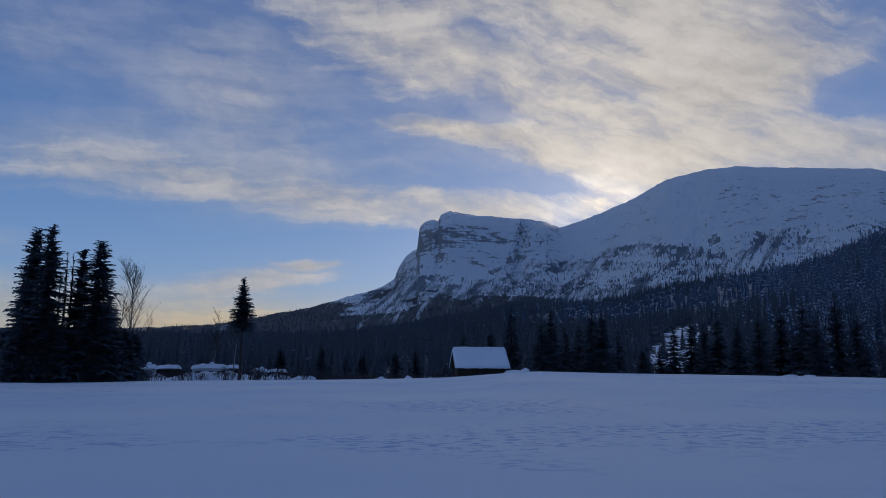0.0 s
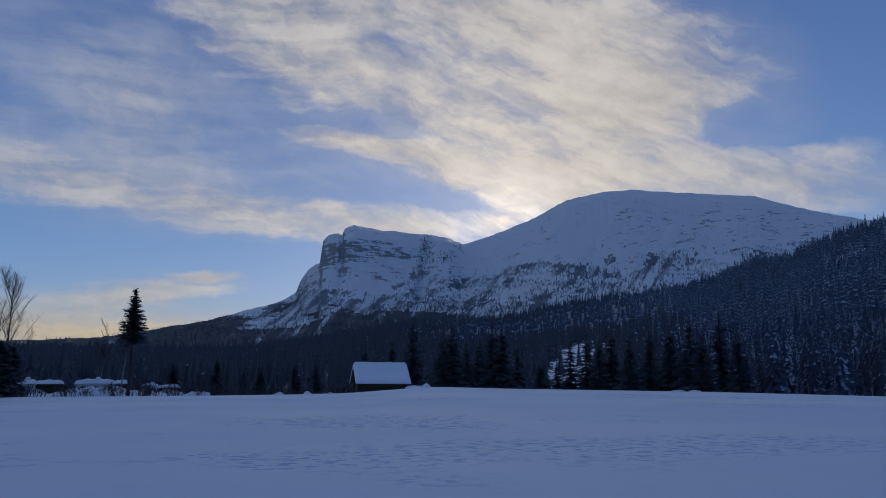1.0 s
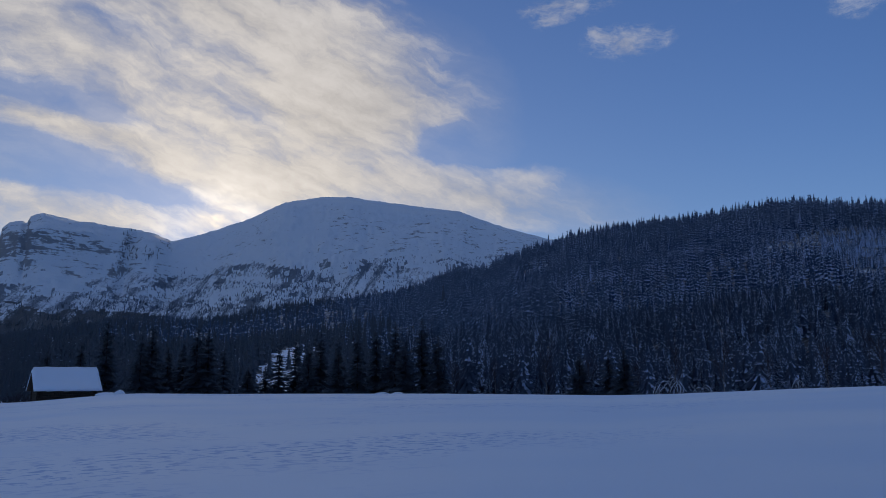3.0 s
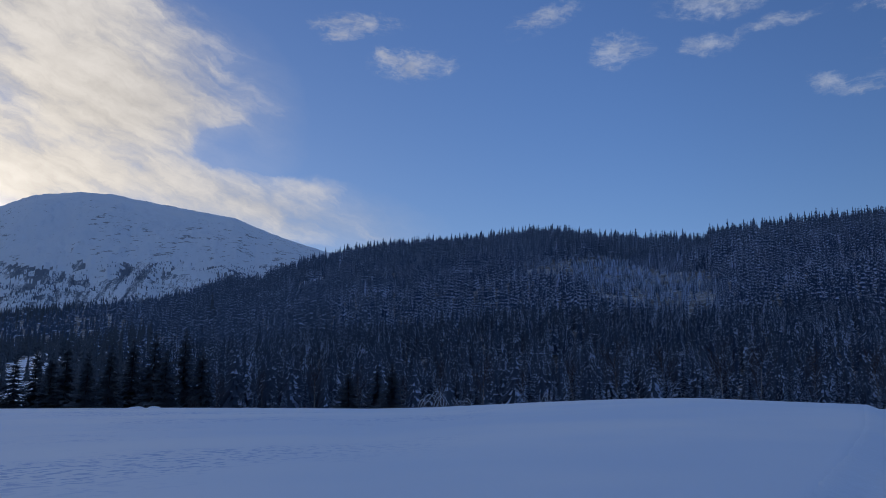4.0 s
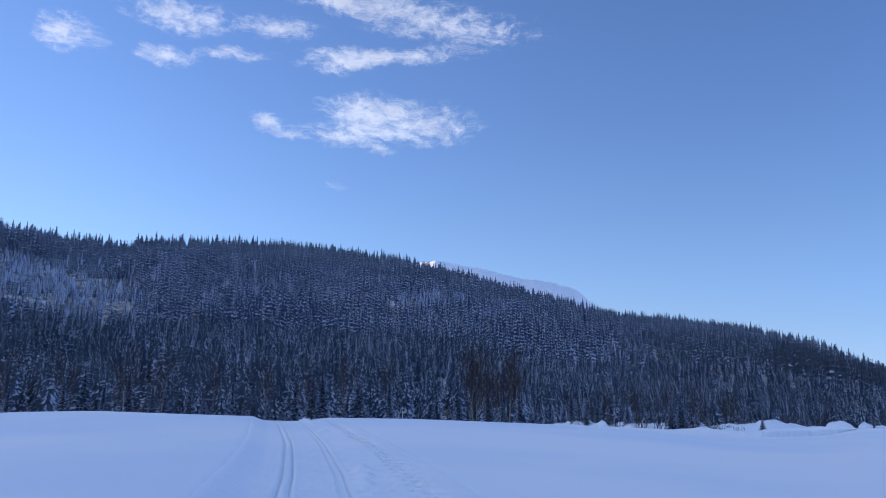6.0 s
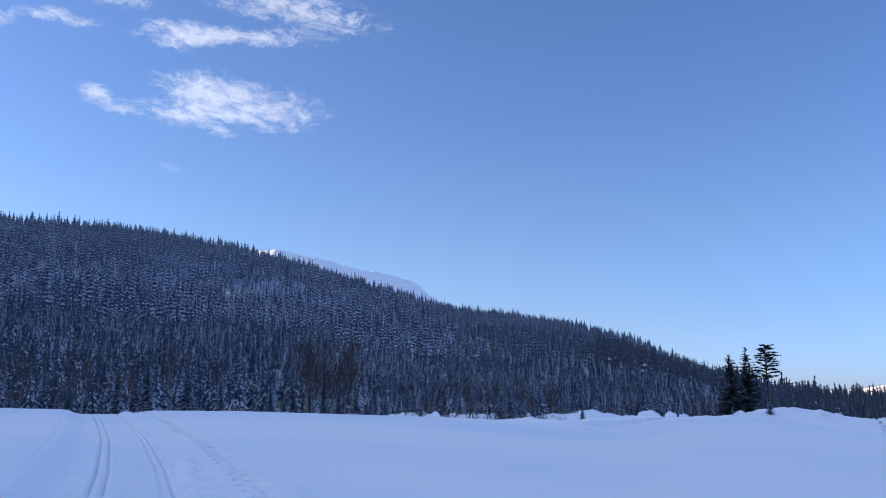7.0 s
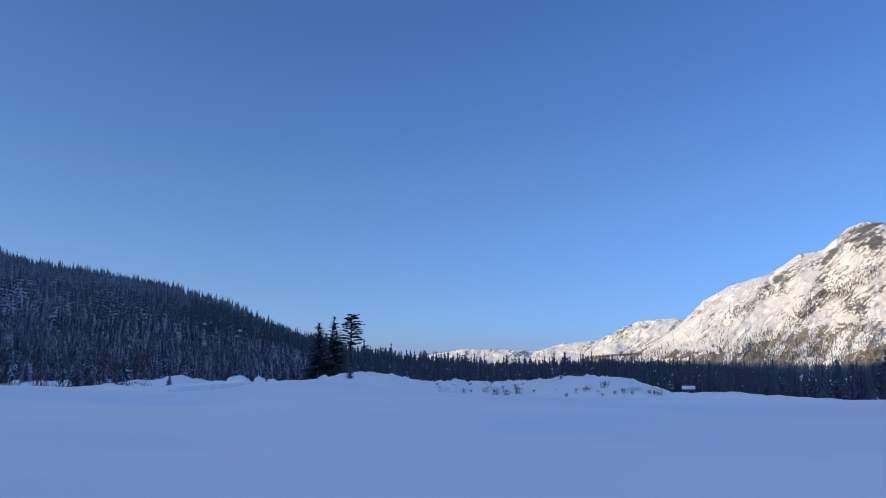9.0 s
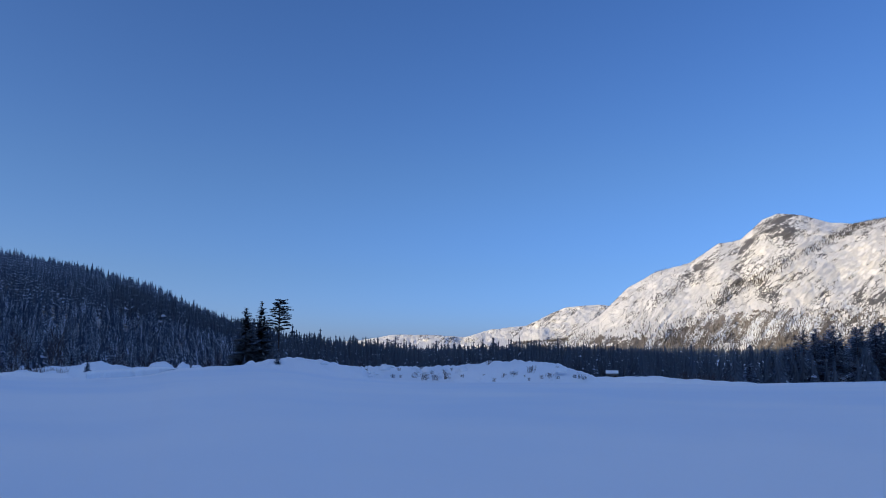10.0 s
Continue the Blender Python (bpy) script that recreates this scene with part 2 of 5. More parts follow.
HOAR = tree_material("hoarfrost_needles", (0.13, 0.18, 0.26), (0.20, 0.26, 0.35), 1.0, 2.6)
SHADY = tree_material("thinly_frosted_hazed_needles", (0.11, 0.155, 0.23), (0.17, 0.225, 0.315), 1.43, 2.2)
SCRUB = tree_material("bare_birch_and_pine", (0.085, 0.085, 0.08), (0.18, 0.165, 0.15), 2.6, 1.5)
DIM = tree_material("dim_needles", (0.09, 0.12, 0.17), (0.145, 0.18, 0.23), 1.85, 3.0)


def bark_material(name, dark, light):
    m, s, p = material(name)
    ridges = s.noise(s.stretch(p, (6.0, 6.0, 1.2)), 3.0, 5.0, 0.7)
    finish(s, s.mix(s.ramp(ridges, 0.35, 0.65), dark, light), 0.9, ridges, 0.5, 0.03)
    return m


BARK = bark_material("spruce_bark", (0.03, 0.024, 0.02), (0.09, 0.075, 0.065))
TWIG = bark_material("birch_twig", (0.045, 0.039, 0.042), (0.085, 0.072, 0.076))
BIRCH = bark_material("birch_bark", (0.10, 0.09, 0.085), (0.42, 0.40, 0.38))
WOOD = bark_material("old_log", (0.03, 0.022, 0.016), (0.10, 0.075, 0.055))


def aslant(s, turn, scale):
    """Places on a mountain's face, drawn out along lines that fall to the left."""
    lie = s.node("ShaderNodeAttribute")
    lie.attribute_name = "lie"
    at = s.node("ShaderNodeSeparateXYZ", (0, lie.outputs["Vector"]))
    face = s.node("ShaderNodeCombineXYZ", (0, at.outputs[0]), (1, at.outputs[2]), (2, s.math("MULTIPLY", at.outputs[1], 0.3))).outputs[0]
    return s.stretch(s.stretch(face, (1.0, 1.0, 1.0), -turn), scale)


def rock_material(name, amount, ledge, crack, grey, brown):
    """Snow on a mountain, broken by bare ledges and cracks where it is steep."""
    m, s, p = material(name)
    up = s.node("ShaderNodeSeparateXYZ", (0, s.node("ShaderNodeNewGeometry").outputs["Normal"])).outputs[2]
    ledges = s.noise(s.stretch(p, ledge), 1.0, 7.0, 0.6)
    cracks = s.noise(p, crack, 8.0, 0.72)
    zones = s.noise(p, 0.0025, 3.0)
    bare = s.math("ADD", s.math("MULTIPLY", up, -0.55), s.math("ADD", s.math("MULTIPLY", ledges, 0.9), s.math("MULTIPLY", cracks, 0.7)))
    bare = s.math("MULTIPLY_ADD", zones, 0.35, bare)
    gullies = s.noise(aslant(s, 48, (0.006, 0.03, 0.004)), 1.0, 6.0, 0.65)
    bare = s.math("MULTIPLY_ADD", s.math("SUBTRACT", gullies, 0.5), 0.32, bare)
    outcrop = s.node("ShaderNodeAttribute")
    outcrop.attribute_name = "outcrop"
    stripped = s.node("ShaderNodeSeparateXYZ", (0, outcrop.outputs["Vector"]))
    bare = s.math("ADD", bare, stripped.outputs[0])
    shelves = s.noise(aslant(s, 6, (0.02, 0.10, 0.002)), 1.0, 6.0, 0.66)
    shelves = s.ramp(s.math("MULTIPLY_ADD", stripped.outputs[1], 0.16, shelves), 0.752, 0.785)
    stone = s.mix(s.noise(p, 0.05, 6.0, 0.7), grey, brown)
    # The snow's blue tint includes some painted aerial haze.
    snow = s.mix(s.noise(p, 0.004, 4.0), (0.84, 0.91, 0.98), (0.88, 0.93, 0.985))
    finish(s, s.mix(s.math("MAXIMUM", shelves, s.ramp(bare, amount, amount + 0.09)), snow, stone), 0.75, s.math("ADD", ledges, cracks), 0.7, 18.0)
    return m


ROCK = rock_material("snowy_rock", 0.665, (0.018, 0.018, 0.14), 0.06, (0.26, 0.28, 0.31), (0.40, 0.41, 0.43))


def crag_material():
    """Sunlit rock under thin snow: a net of dark cracks and ribs running aslant."""
    m, s, p = material("cracked_rock")
    up = s.node("ShaderNodeSeparateXYZ", (0, s.node("ShaderNodeNewGeometry").outputs["Normal"])).outputs[2]
    slant = aslant(s, 40, (0.5, 1.15, 0.4))
    lines = None
    for scale, thin in ((0.014, 0.012), (0.034, 0.024), (0.075, 0.035)):
        n = s.noise(slant, scale, 6.0, 0.62)
        crack = s.ramp(s.math("ABSOLUTE", s.math("SUBTRACT", n, 0.5)), 0.0, thin, 1.0, 0.0)
        lines = crack if lines is None else s.math("MAXIMUM", lines, crack)
    blotch = s.noise(slant, 0.040, 8.0, 0.68)
    zones = s.noise(slant, 0.016, 6.0, 0.66)
    bare = s.math("MULTIPLY_ADD", lines, 0.30, s.math("MULTIPLY_ADD", zones, 2.0, s.math("MULTIPLY_ADD", up, -0.3, s.math("MULTIPLY", blotch, 0.7))))
    outcrop = s.node("ShaderNodeAttribute")
    outcrop.attribute_name = "outcrop"
    bare = s.math("MULTIPLY_ADD", s.node("ShaderNodeSeparateXYZ", (0, outcrop.outputs["Vector"])).outputs[0], 1.5, bare)
    stone = s.mix(s.noise(p, 0.05, 6.0, 0.7), (0.12, 0.125, 0.14), (0.23, 0.225, 0.225))
    snow = s.mix(s.noise(p, 0.01, 4.0), (0.88, 0.88, 0.88), (0.92, 0.92, 0.91))
    finish(s, s.mix(s.ramp(bare, 1.37, 1.44), snow, stone), 0.8, s.math("MULTIPLY_ADD", lines, -0.4, blotch), 0.7, 14.0)
    return m


CRAG = crag_material()


def wooded_material(name, share, dark=(0.055, 0.066, 0.076), light=(0.105, 0.118, 0.13)):
    """A slope seen from far off: bare and evergreen woods over snow."""
    m, s, p = material(name)
    speck = s.noise(s.stretch(p, (0.26, 0.26, 0.12)), 1.0, 4.0, 0.75)
    glades = s.noise(p, 0.006, 5.0, 0.6)
    gullies = s.noise(aslant(s, 48, (0.006, 0.03, 0.004)), 1.0, 6.0, 0.65)
    cover = s.math("MULTIPLY_ADD", gullies, 1.5, s.math("MULTIPLY_ADD", glades, 0.7, speck))
    tree = s.mix(s.noise(p, 0.02, 3.0), dark, light)
    finish(s, s.mix(s.ramp(cover, share, share + 0.2), tree, (0.80, 0.84, 0.89)), 0.85, speck, 0.5, 6.0)
    return m


WOODED = wooded_material("wooded_slope", 1.74)
SPARSE = wooded_material("sparse_wooded_slope", 1.52, (0.13, 0.16, 0.20), (0.22, 0.26, 0.31))
BROWN = wooded_material("bare_birch_slope", 1.57, (0.14, 0.125, 0.11), (0.26, 0.235, 0.21))


def plain(name, dark, light, scale=3.0, rough=0.6):
    m, s, p = material(name)
    n = s.noise(p, scale, 5.0, 0.65)
    finish(s, s.mix(n, dark, light), rough, n, 0.15, 0.02)
    return m


PANEL = plain("caravan_panel", (0.42, 0.43, 0.44), (0.55, 0.56, 0.57))
DARK = plain("dark_glass", (0.015, 0.018, 0.022), (0.03, 0.034, 0.04), 2.0, 0.15)
RUBBER = plain("rubber", (0.015, 0.015, 0.015), (0.03, 0.03, 0.03), 8.0, 0.8)
WALL = plain("painted_board", (0.16, 0.16, 0.16), (0.26, 0.25, 0.24))


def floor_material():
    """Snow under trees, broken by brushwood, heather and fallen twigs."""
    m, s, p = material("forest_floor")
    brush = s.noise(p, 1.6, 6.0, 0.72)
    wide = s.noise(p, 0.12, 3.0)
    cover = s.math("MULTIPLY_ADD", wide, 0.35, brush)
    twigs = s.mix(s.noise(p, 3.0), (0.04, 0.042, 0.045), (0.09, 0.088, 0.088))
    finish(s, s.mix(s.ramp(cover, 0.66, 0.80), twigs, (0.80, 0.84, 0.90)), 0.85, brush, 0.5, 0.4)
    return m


FLOOR = floor_material()


# ---- shaping helpers ----
def lattice(ix, iy, seed):
    n = (ix.astype(np.int64) * 374761393 + iy.astype(np.int64) * 668265263 + seed * 974711) & 0x7FFFFFFF
    n = ((n ^ (n >> 13)) * 1274126177) & 0x7FFFFFFF
    return ((n ^ (n >> 16)) & 0xFFFF) / 65535.0


def value_noise(x, y, seed=0):
    ix, iy = np.floor(x), np.floor(y)
    fx, fy = x - ix, y - iy
    fx, fy = fx * fx * (3 - 2 * fx), fy * fy * (3 - 2 * fy)
    a, b = lattice(ix, iy, seed), lattice(ix + 1, iy, seed)
    c, d = lattice(ix, iy + 1, seed), lattice(ix + 1, iy + 1, seed)
    return (a + (b - a) * fx) * (1 - fy) + (c + (d - c) * fx) * fy


def fractal(x, y, seed=0, octaves=5, rough=0.5):
    total, size, most = 0.0, 1.0, 0.0
    for k in range(octaves):
        total, most = total + size * value_noise(x * 2.0 ** k, y * 2.0 ** k, seed + 17 * k), most + size
        size *= rough
    return total / most * 2 - 1


def crest_noise(x, y, seed=0, octaves=5, rough=0.5):
    total, size, most = 0.0, 1.0, 0.0
    for k in range(octaves):
        total, most = total + size * (1 - np.abs(2 * value_noise(x * 2.0 ** k, y * 2.0 ** k, seed + 23 * k) - 1)), most + size
        size *= rough
    return total / most


def step(x):
    x = np.clip(x, 0, 1)
    return x * x * (3 - 2 * x)


def profile(pairs, soft=0.6):
    """A smooth function of the azimuth through (azimuth, value) pairs."""
    a, v = np.array(pairs, float).T
    grid = np.arange(-180, 540, 0.1)
    line = np.interp(grid, np.r_[a - 360, a, a + 360], np.r_[v, v, v])
    n = max(1, int(soft / 0.1))
    kernel = np.hanning(2 * n + 1)
    line = np.convolve(np.pad(line, n, mode="edge"), kernel / kernel.sum(), mode="valid")
    return lambda az: np.interp(az, grid, line)


def mesh_of(name, verts, faces, materials, smooth=True, index=None):
    verts, faces = np.asarray(verts, np.float32), np.asarray(faces, np.int32)
    me = bpy.data.meshes.new(name)
    me.vertices.add(len(verts))
    me.vertices.foreach_set("co", verts.ravel())
    k = faces.shape[1]
    me.loops.add(faces.size)
    me.loops.foreach_set("vertex_index", faces.ravel())
    me.polygons.add(len(faces))
    me.polygons.foreach_set("loop_start", np.arange(0, faces.size, k, dtype=np.int32))
    if index is not None:
        me.polygons.foreach_set("material_index", np.asarray(index, np.int32))
    me.polygons.foreach_set("use_smooth", np.full(len(faces), smooth))
    for m in materials if isinstance(materials, (list, tuple)) else [materials]:
        me.materials.append(m)
    me.update()
    me.validate()
    return me


def grid_faces(rows, cols, closed=False):
    i, j = np.meshgrid(np.arange(rows - 1), np.arange(cols if closed else cols - 1), indexing="ij")
    k = (j + 1) % cols
    return np.stack([i * cols + j, i * cols + k, (i + 1) * cols + k, (i + 1) * cols + j], -1).reshape(-1, 4)


def part(name, mesh, parent, label=""):
    ob = new(name, mesh)
    ob.parent = parent
    return tagged(ob, label) if label else ob


def from_bm(name, bm, mat, smooth=False):
    me = bpy.data.meshes.new(name)
    bm.to_mesh(me)
    bm.free()
    me.materials.append(mat)
    me.polygons.foreach_set("use_smooth", np.full(len(me.polygons), smooth))
    return me


def box(bm, size, m, bevel=0.0):
    made = bmesh.ops.create_cube(bm, size=1, matrix=m @ Matrix.Diagonal((*size, 1)))
    if bevel:
        edges = list({e for v in made["verts"] for e in v.link_edges})
        bmesh.ops.bevel(bm, geom=edges, offset=bevel, segments=2, affect="EDGES", profile=0.6)


# ---- ground: one sheet from the field under the camera to the horizon ----
EDGE_FAR = profile([(-40, 85), (0, 84), (10, 80), (30, 74), (42, 66), (55, 52), (66, 46), (76, 42), (88, 46), (104, 54), (112, 56), (150, 58), (166, 62), (230, 80)], 4)
EDGE_EL = profile([(-35, -1.65), (-27, -1.74), (-12, -1.64), (-3.5, -1.49), (0.5, -1.36), (5, -0.98), (7.2, -0.86), (13, -0.96), (28, -1.02), (41, -1.16), (45.6, -1.07),
                   (53.6, -0.68), (60, -0.43), (64.5, -0.38), (69, -0.58), (74, -0.76), (78, -0.88), (86, -1.01), (94, -1.31), (103, -1.66), (108.5, -2.05), (111, -2.08), (113.5, -2.02), (115.0, -1.9), (116.2, -1.6), (117.2, -1.5), (119.4, -1.46), (122.5, -1.42), (125, -1.6), (128, -2.15),
                   (130, -2.3), (135, -2.62), (147, -2.6), (157, -2.7), (161, -2.55), (166, -2.35), (230, -1.8)], 0.8)
HILL_FAR = profile([(-40, 1600), (-5, 1500), (5, 1400), (17, 1150), (27, 900), (40, 760), (60, 660), (90, 690), (110, 640), (122, 480), (140, 400), (166, 340), (200, 600)], 4)
HILL_EL = profile([(-36, 1.3), (-12, 1.7), (-7, 1.9), (-1, 3.0), (5, 4.2), (12.6, 4.6), (17, 5.6), (23, 6.5), (27.3, 7.2), (30, 8.4), (32, 8.5), (34, 9.3), (36.7, 10.2),
                   (42, 10.9), (50, 11.5), (54.2, 11.95), (58, 11.3), (61.9, 10.9), (65.4, 10.8), (66.3, 11.25), (73, 11.55), (80.5, 11.3), (85, 10.55), (89.2, 9.7),
                   (93.5, 8.5), (97.8, 7.4), (102, 6.4), (105.5, 6.0), (110.2, 5.3), (114.9, 4.1), (117.4, 2.9), (120, 1.9), (124.4, 0.85), (129.5, 0.35), (133, -0.05),
                   (136.5, -0.6), (138.5, 0.0), (147, 0.15), (152, -0.35), (157.5, -0.95), (160, -0.4), (163, 0.3), (172, 0.8), (200, 2.0), (300, 2.0)], 0.6)
DROP = profile([(-40, 1.5), (-26, 1.2), (-22, 0.6), (-11, 0.6), (-7, 1.5), (108, 1.5), (117, 5.0), (166, 5.0), (175, 3.0), (300, 1.5)], 3)
TREE = 9.0
TRACK = [(2.0, 71.0), (6.0, 73.5), (12.9, 77.0), (18.0, 77.45), (26.5, 77.4), (41.0, 76.6), (47.0, 76.2)]  # metres out, azimuth of the groomed trail's left pair
TRACK_R, TRACK_AZ = np.array(TRACK).T


def trail_side(r, az):
    """Metres to the right of the left pair of ski tracks."""
    return np.radians(az - np.interp(r, TRACK_R, TRACK_AZ)) * r


def ground(r, az, trail=True):
    r, az = np.asarray(r, float), np.asarray(az, float)
    far, low = EDGE_FAR(az), EDGE_EL(az)
    x, y = r * np.sin(np.radians(az)), r * np.cos(np.radians(az))
    rim = EYE + far * np.tan(np.radians(low))
    z = rim * np.minimum(r / far, 1.0) ** 1.4
    z = z - DROP(az) * step((r - far) / 26.0) - 0.006 * np.clip(r - far - 26, 0, 60)
    z = z + 0.05 * fractal(x * 0.09, y * 0.09, 3, 4) * step((r - 3) / 20) * (1 - 0.7 * step((r - far + 12) / 10) * (r < far + 5))
    foot = far + 60
    top = HILL_FAR(az)
    s = np.clip((r - foot) / (top - foot), 0, 1)
    lift = 0.4 * step((az - 30) / 10) * step((127 - az) / 8)
    crest = EYE + top * np.tan(np.radians(HILL_EL(az) + lift)) - TREE
    wave = fractal(x * 0.011, y * 0.011, 11, 4) * 7.0 * step(s * 3) * step((1 - s) * 5)
    z = z + (crest - z) * s ** 1.12 + wave
    back = np.clip(r - top, 0, None)
    z = z - np.minimum(back * 0.22, np.maximum(crest + 14, 4))
    if trail:
        side = trail_side(r, az)
        z = z - 0.4 * step((side + 1.45) / 0.6) * step((3.45 - side) / 1.4) * step((r - 1.5) / 1.5) * step((54 - r) / 3)
    return z


def spot(r, az, sink=0.0):
    a = radians(az)
    return Vector((r * math.sin(a), r * math.cos(a), float(ground(r, az)) - sink))


view = np.arange(-36, 172, 0.42)
ring_az = np.r_[view, np.arange(174, 323, 3.0)]
ring_r = np.r_[0.001, 0.2, np.geomspace(0.6, 30, 90), np.arange(30.5, 64, 0.55), np.geomspace(64.5, 160, 60), np.geomspace(163, 1700, 90), np.geomspace(1760, 4900, 14)]
rr, aa = np.meshgrid(ring_r, ring_az, indexing="ij")
verts = np.stack([rr * np.sin(np.radians(aa)), rr * np.cos(np.radians(aa)), ground(rr, aa)], -1).reshape(-1, 3)
faces = grid_faces(len(ring_r), len(ring_az), True)[:, ::-1]


def glade(r, az):
    """Open snow inside the woods: a slope by the field and a patch high on the hill."""
    x, y = r * np.sin(np.radians(az)), r * np.cos(np.radians(az))
    ragged = fractal(x * 0.05, y * 0.05, 91, 4)
    slope = (np.abs(az - 16.9 - ragged * 1.2) < 1.7 + 0.7 * ragged) & (r < 265 + (az - 16) * 40 + 60 * ragged)
    return slope | ((((az - 36) / 1.3) ** 2 + ((r - 520) / 45) ** 2) < 1 + ragged)


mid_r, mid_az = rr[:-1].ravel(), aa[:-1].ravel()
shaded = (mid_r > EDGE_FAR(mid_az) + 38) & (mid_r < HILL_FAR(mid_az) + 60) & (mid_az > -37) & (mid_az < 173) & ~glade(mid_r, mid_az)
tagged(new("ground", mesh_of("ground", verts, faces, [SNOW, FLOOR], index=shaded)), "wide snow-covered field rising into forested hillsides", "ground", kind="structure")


# ---- mountains: ridges seen past the field and the forest ----
def mountain(name, label, mat, ridge, near, far, az0, az1, step_az, rows, shape, relief, seed, soft=0.35, rough=1.0, cover=None, folds=None, outcrops=None):
    az = np.arange(az0, az1, step_az)
    s = np.r_[np.linspace(0, 1, rows), 1.03, 1.1, 1.25, 1.5]
    ss, aa = np.meshgrid(s, az, indexing="ij")
    top = profile(ridge, soft)(aa)
    reach = near(aa) + (far(aa) - near(aa)) * np.minimum(ss, 1.0) + (ss - np.minimum(ss, 1.0)) * 1400
    reach = np.minimum(reach, 4880)
    peak = EYE + far(aa) * np.tan(np.radians(top))
    arc = np.radians(aa) * far(aa)
    form = shape(np.minimum(ss, 1.0), aa)
    z = -30 + (peak + 30) * form - np.clip(ss - 1, 0, None) * peak * 1.1
    body = np.clip(np.minimum(ss * 5, (1.02 - np.minimum(ss, 1.0)) * 9), 0, 1)
    z = z + relief * body * (crest_noise(arc * 0.0035, reach * 0.0035, seed, 6, 0.55) - 0.55) * 2
    reach = reach + relief * 1.2 * body * fractal(arc * 0.006, z * 0.02, seed + 5, 5, 0.55)
    z = z + rough * 5 * fractal(arc * 0.03, reach * 0.01, seed + 9, 4, 0.6) * np.clip(ss * 4, 0, 1)
    if folds:
        reach = reach + body * folds(aa, np.degrees(np.arctan2(z, reach)), arc, z)
    z = np.where(ss < 1, np.minimum(z, EYE + reach * np.tan(np.radians(top)) - (1 - ss) * 0.027 * (far(aa) - near(aa))), z)
    verts = np.stack([reach * np.sin(np.radians(aa)), reach * np.cos(np.radians(aa)), z], -1).reshape(-1, 3)
    rise = np.degrees(np.arctan2(z - EYE, reach))[:-1, :-1].ravel()
    index = None if cover is None else cover(aa[:-1, :-1].ravel(), rise, fractal(arc * 0.004, z * 0.02, seed + 13, 5, 0.6)[:-1, :-1].ravel())
    ob = new(name, mesh_of(name, verts, grid_faces(len(s), len(az))[:, ::-1], mat, index=index))
    lie = ob.data.attributes.new("lie", "FLOAT_VECTOR", "POINT")
    lie.data.foreach_set("vector", np.stack([arc, reach, z], -1).astype(np.float32).ravel())
    if outcrops:
        tilt = np.degrees(np.arctan2(z - EYE, reach))
        stone = ob.data.attributes.new("outcrop", "FLOAT_VECTOR", "POINT")
        stone.data.foreach_set("vector", np.stack([*outcrops(aa, tilt, arc, z), 0 * z], -1).astype(np.float32).ravel())
    return tagged(ob, label, "mountain", kind="structure"), (az, s, verts.reshape(len(s), len(az), 3))


def flat_line(v):
    return lambda az: np.full_like(np.asarray(az, float), v)


def massif_shape(s, az):
    cliff = step((az + 4.5) / 3.5) * step((13 - az) / 6)
    slope = 0.62 * s + 0.38 * s ** 2.2
    wall = np.interp(s, [0, 0.55, 0.66, 0.74, 0.84, 0.92, 1.0], [0, 0.40, 0.56, 0.80, 0.87, 0.975, 1.0])
    dome = np.interp(s, [0, 0.3, 0.7, 0.9, 1.0], [0, 0.26, 0.76, 0.95, 1.0])
    bulge = step((az - 9) / 8)
    ravine = 0.06 * np.exp(-(((az - 6.0 - (s - 0.7) * 3) / 0.45) ** 2)) * step((s - 0.5) / 0.12) * step((0.93 - s) / 0.1)
    return (slope * (1 - bulge) + dome * bulge) * (1 - cliff) + wall * cliff - ravine


def wood_line(az):
    return np.interp(az, [-36, -16, -10, -6.5, -4.5, -2, 4, 9, 14, 24, 34, 50], [6, 6, 4.3, 4.4, 5.2, 6.4, 6.2, 6.5, 6.9, 7.1, 8.2, 9])


def massif_cover(az, rise, patch):
    """Which part of the slopes is rock and snow (0), dense wood (1), or sparse wood (2)."""
    line = wood_line(az) + patch * 2.8 - 1.6 * step((az - 7) / 3)
    dense = line - np.interp(az, [-36, -7, -3, 50], [0, 0.2, 1.9, 1.9])
    belt = np.interp(az, [3, 9, 14, 22, 32], [6.4, 7.7, 8.3, 8.9, 9.5])
    bands = fractal(az * 0.6, rise * 2.6, 66, 5, 0.6) + 0.5 * patch
    scrub = (rise < belt) & (bands > -0.05 + 0.25 * step((rise - belt + 1.2) / 1.2)) & (az > 4)
    return np.where(rise < dense, 1, np.where((rise < line) | scrub, 2, 0))


def massif_folds(az, rise, arc, z):
    """Upright fissures that part the cliff into towers, metres in and out."""
    tower = step((az + 5.0) / 1.0) * step((1.6 - az) / 1.6) * step((rise - 4.2) / 1.2)
    return tower * 42 * (crest_noise(arc * 0.011, z * 0.0045, 131, 5, 0.55) - 0.6)


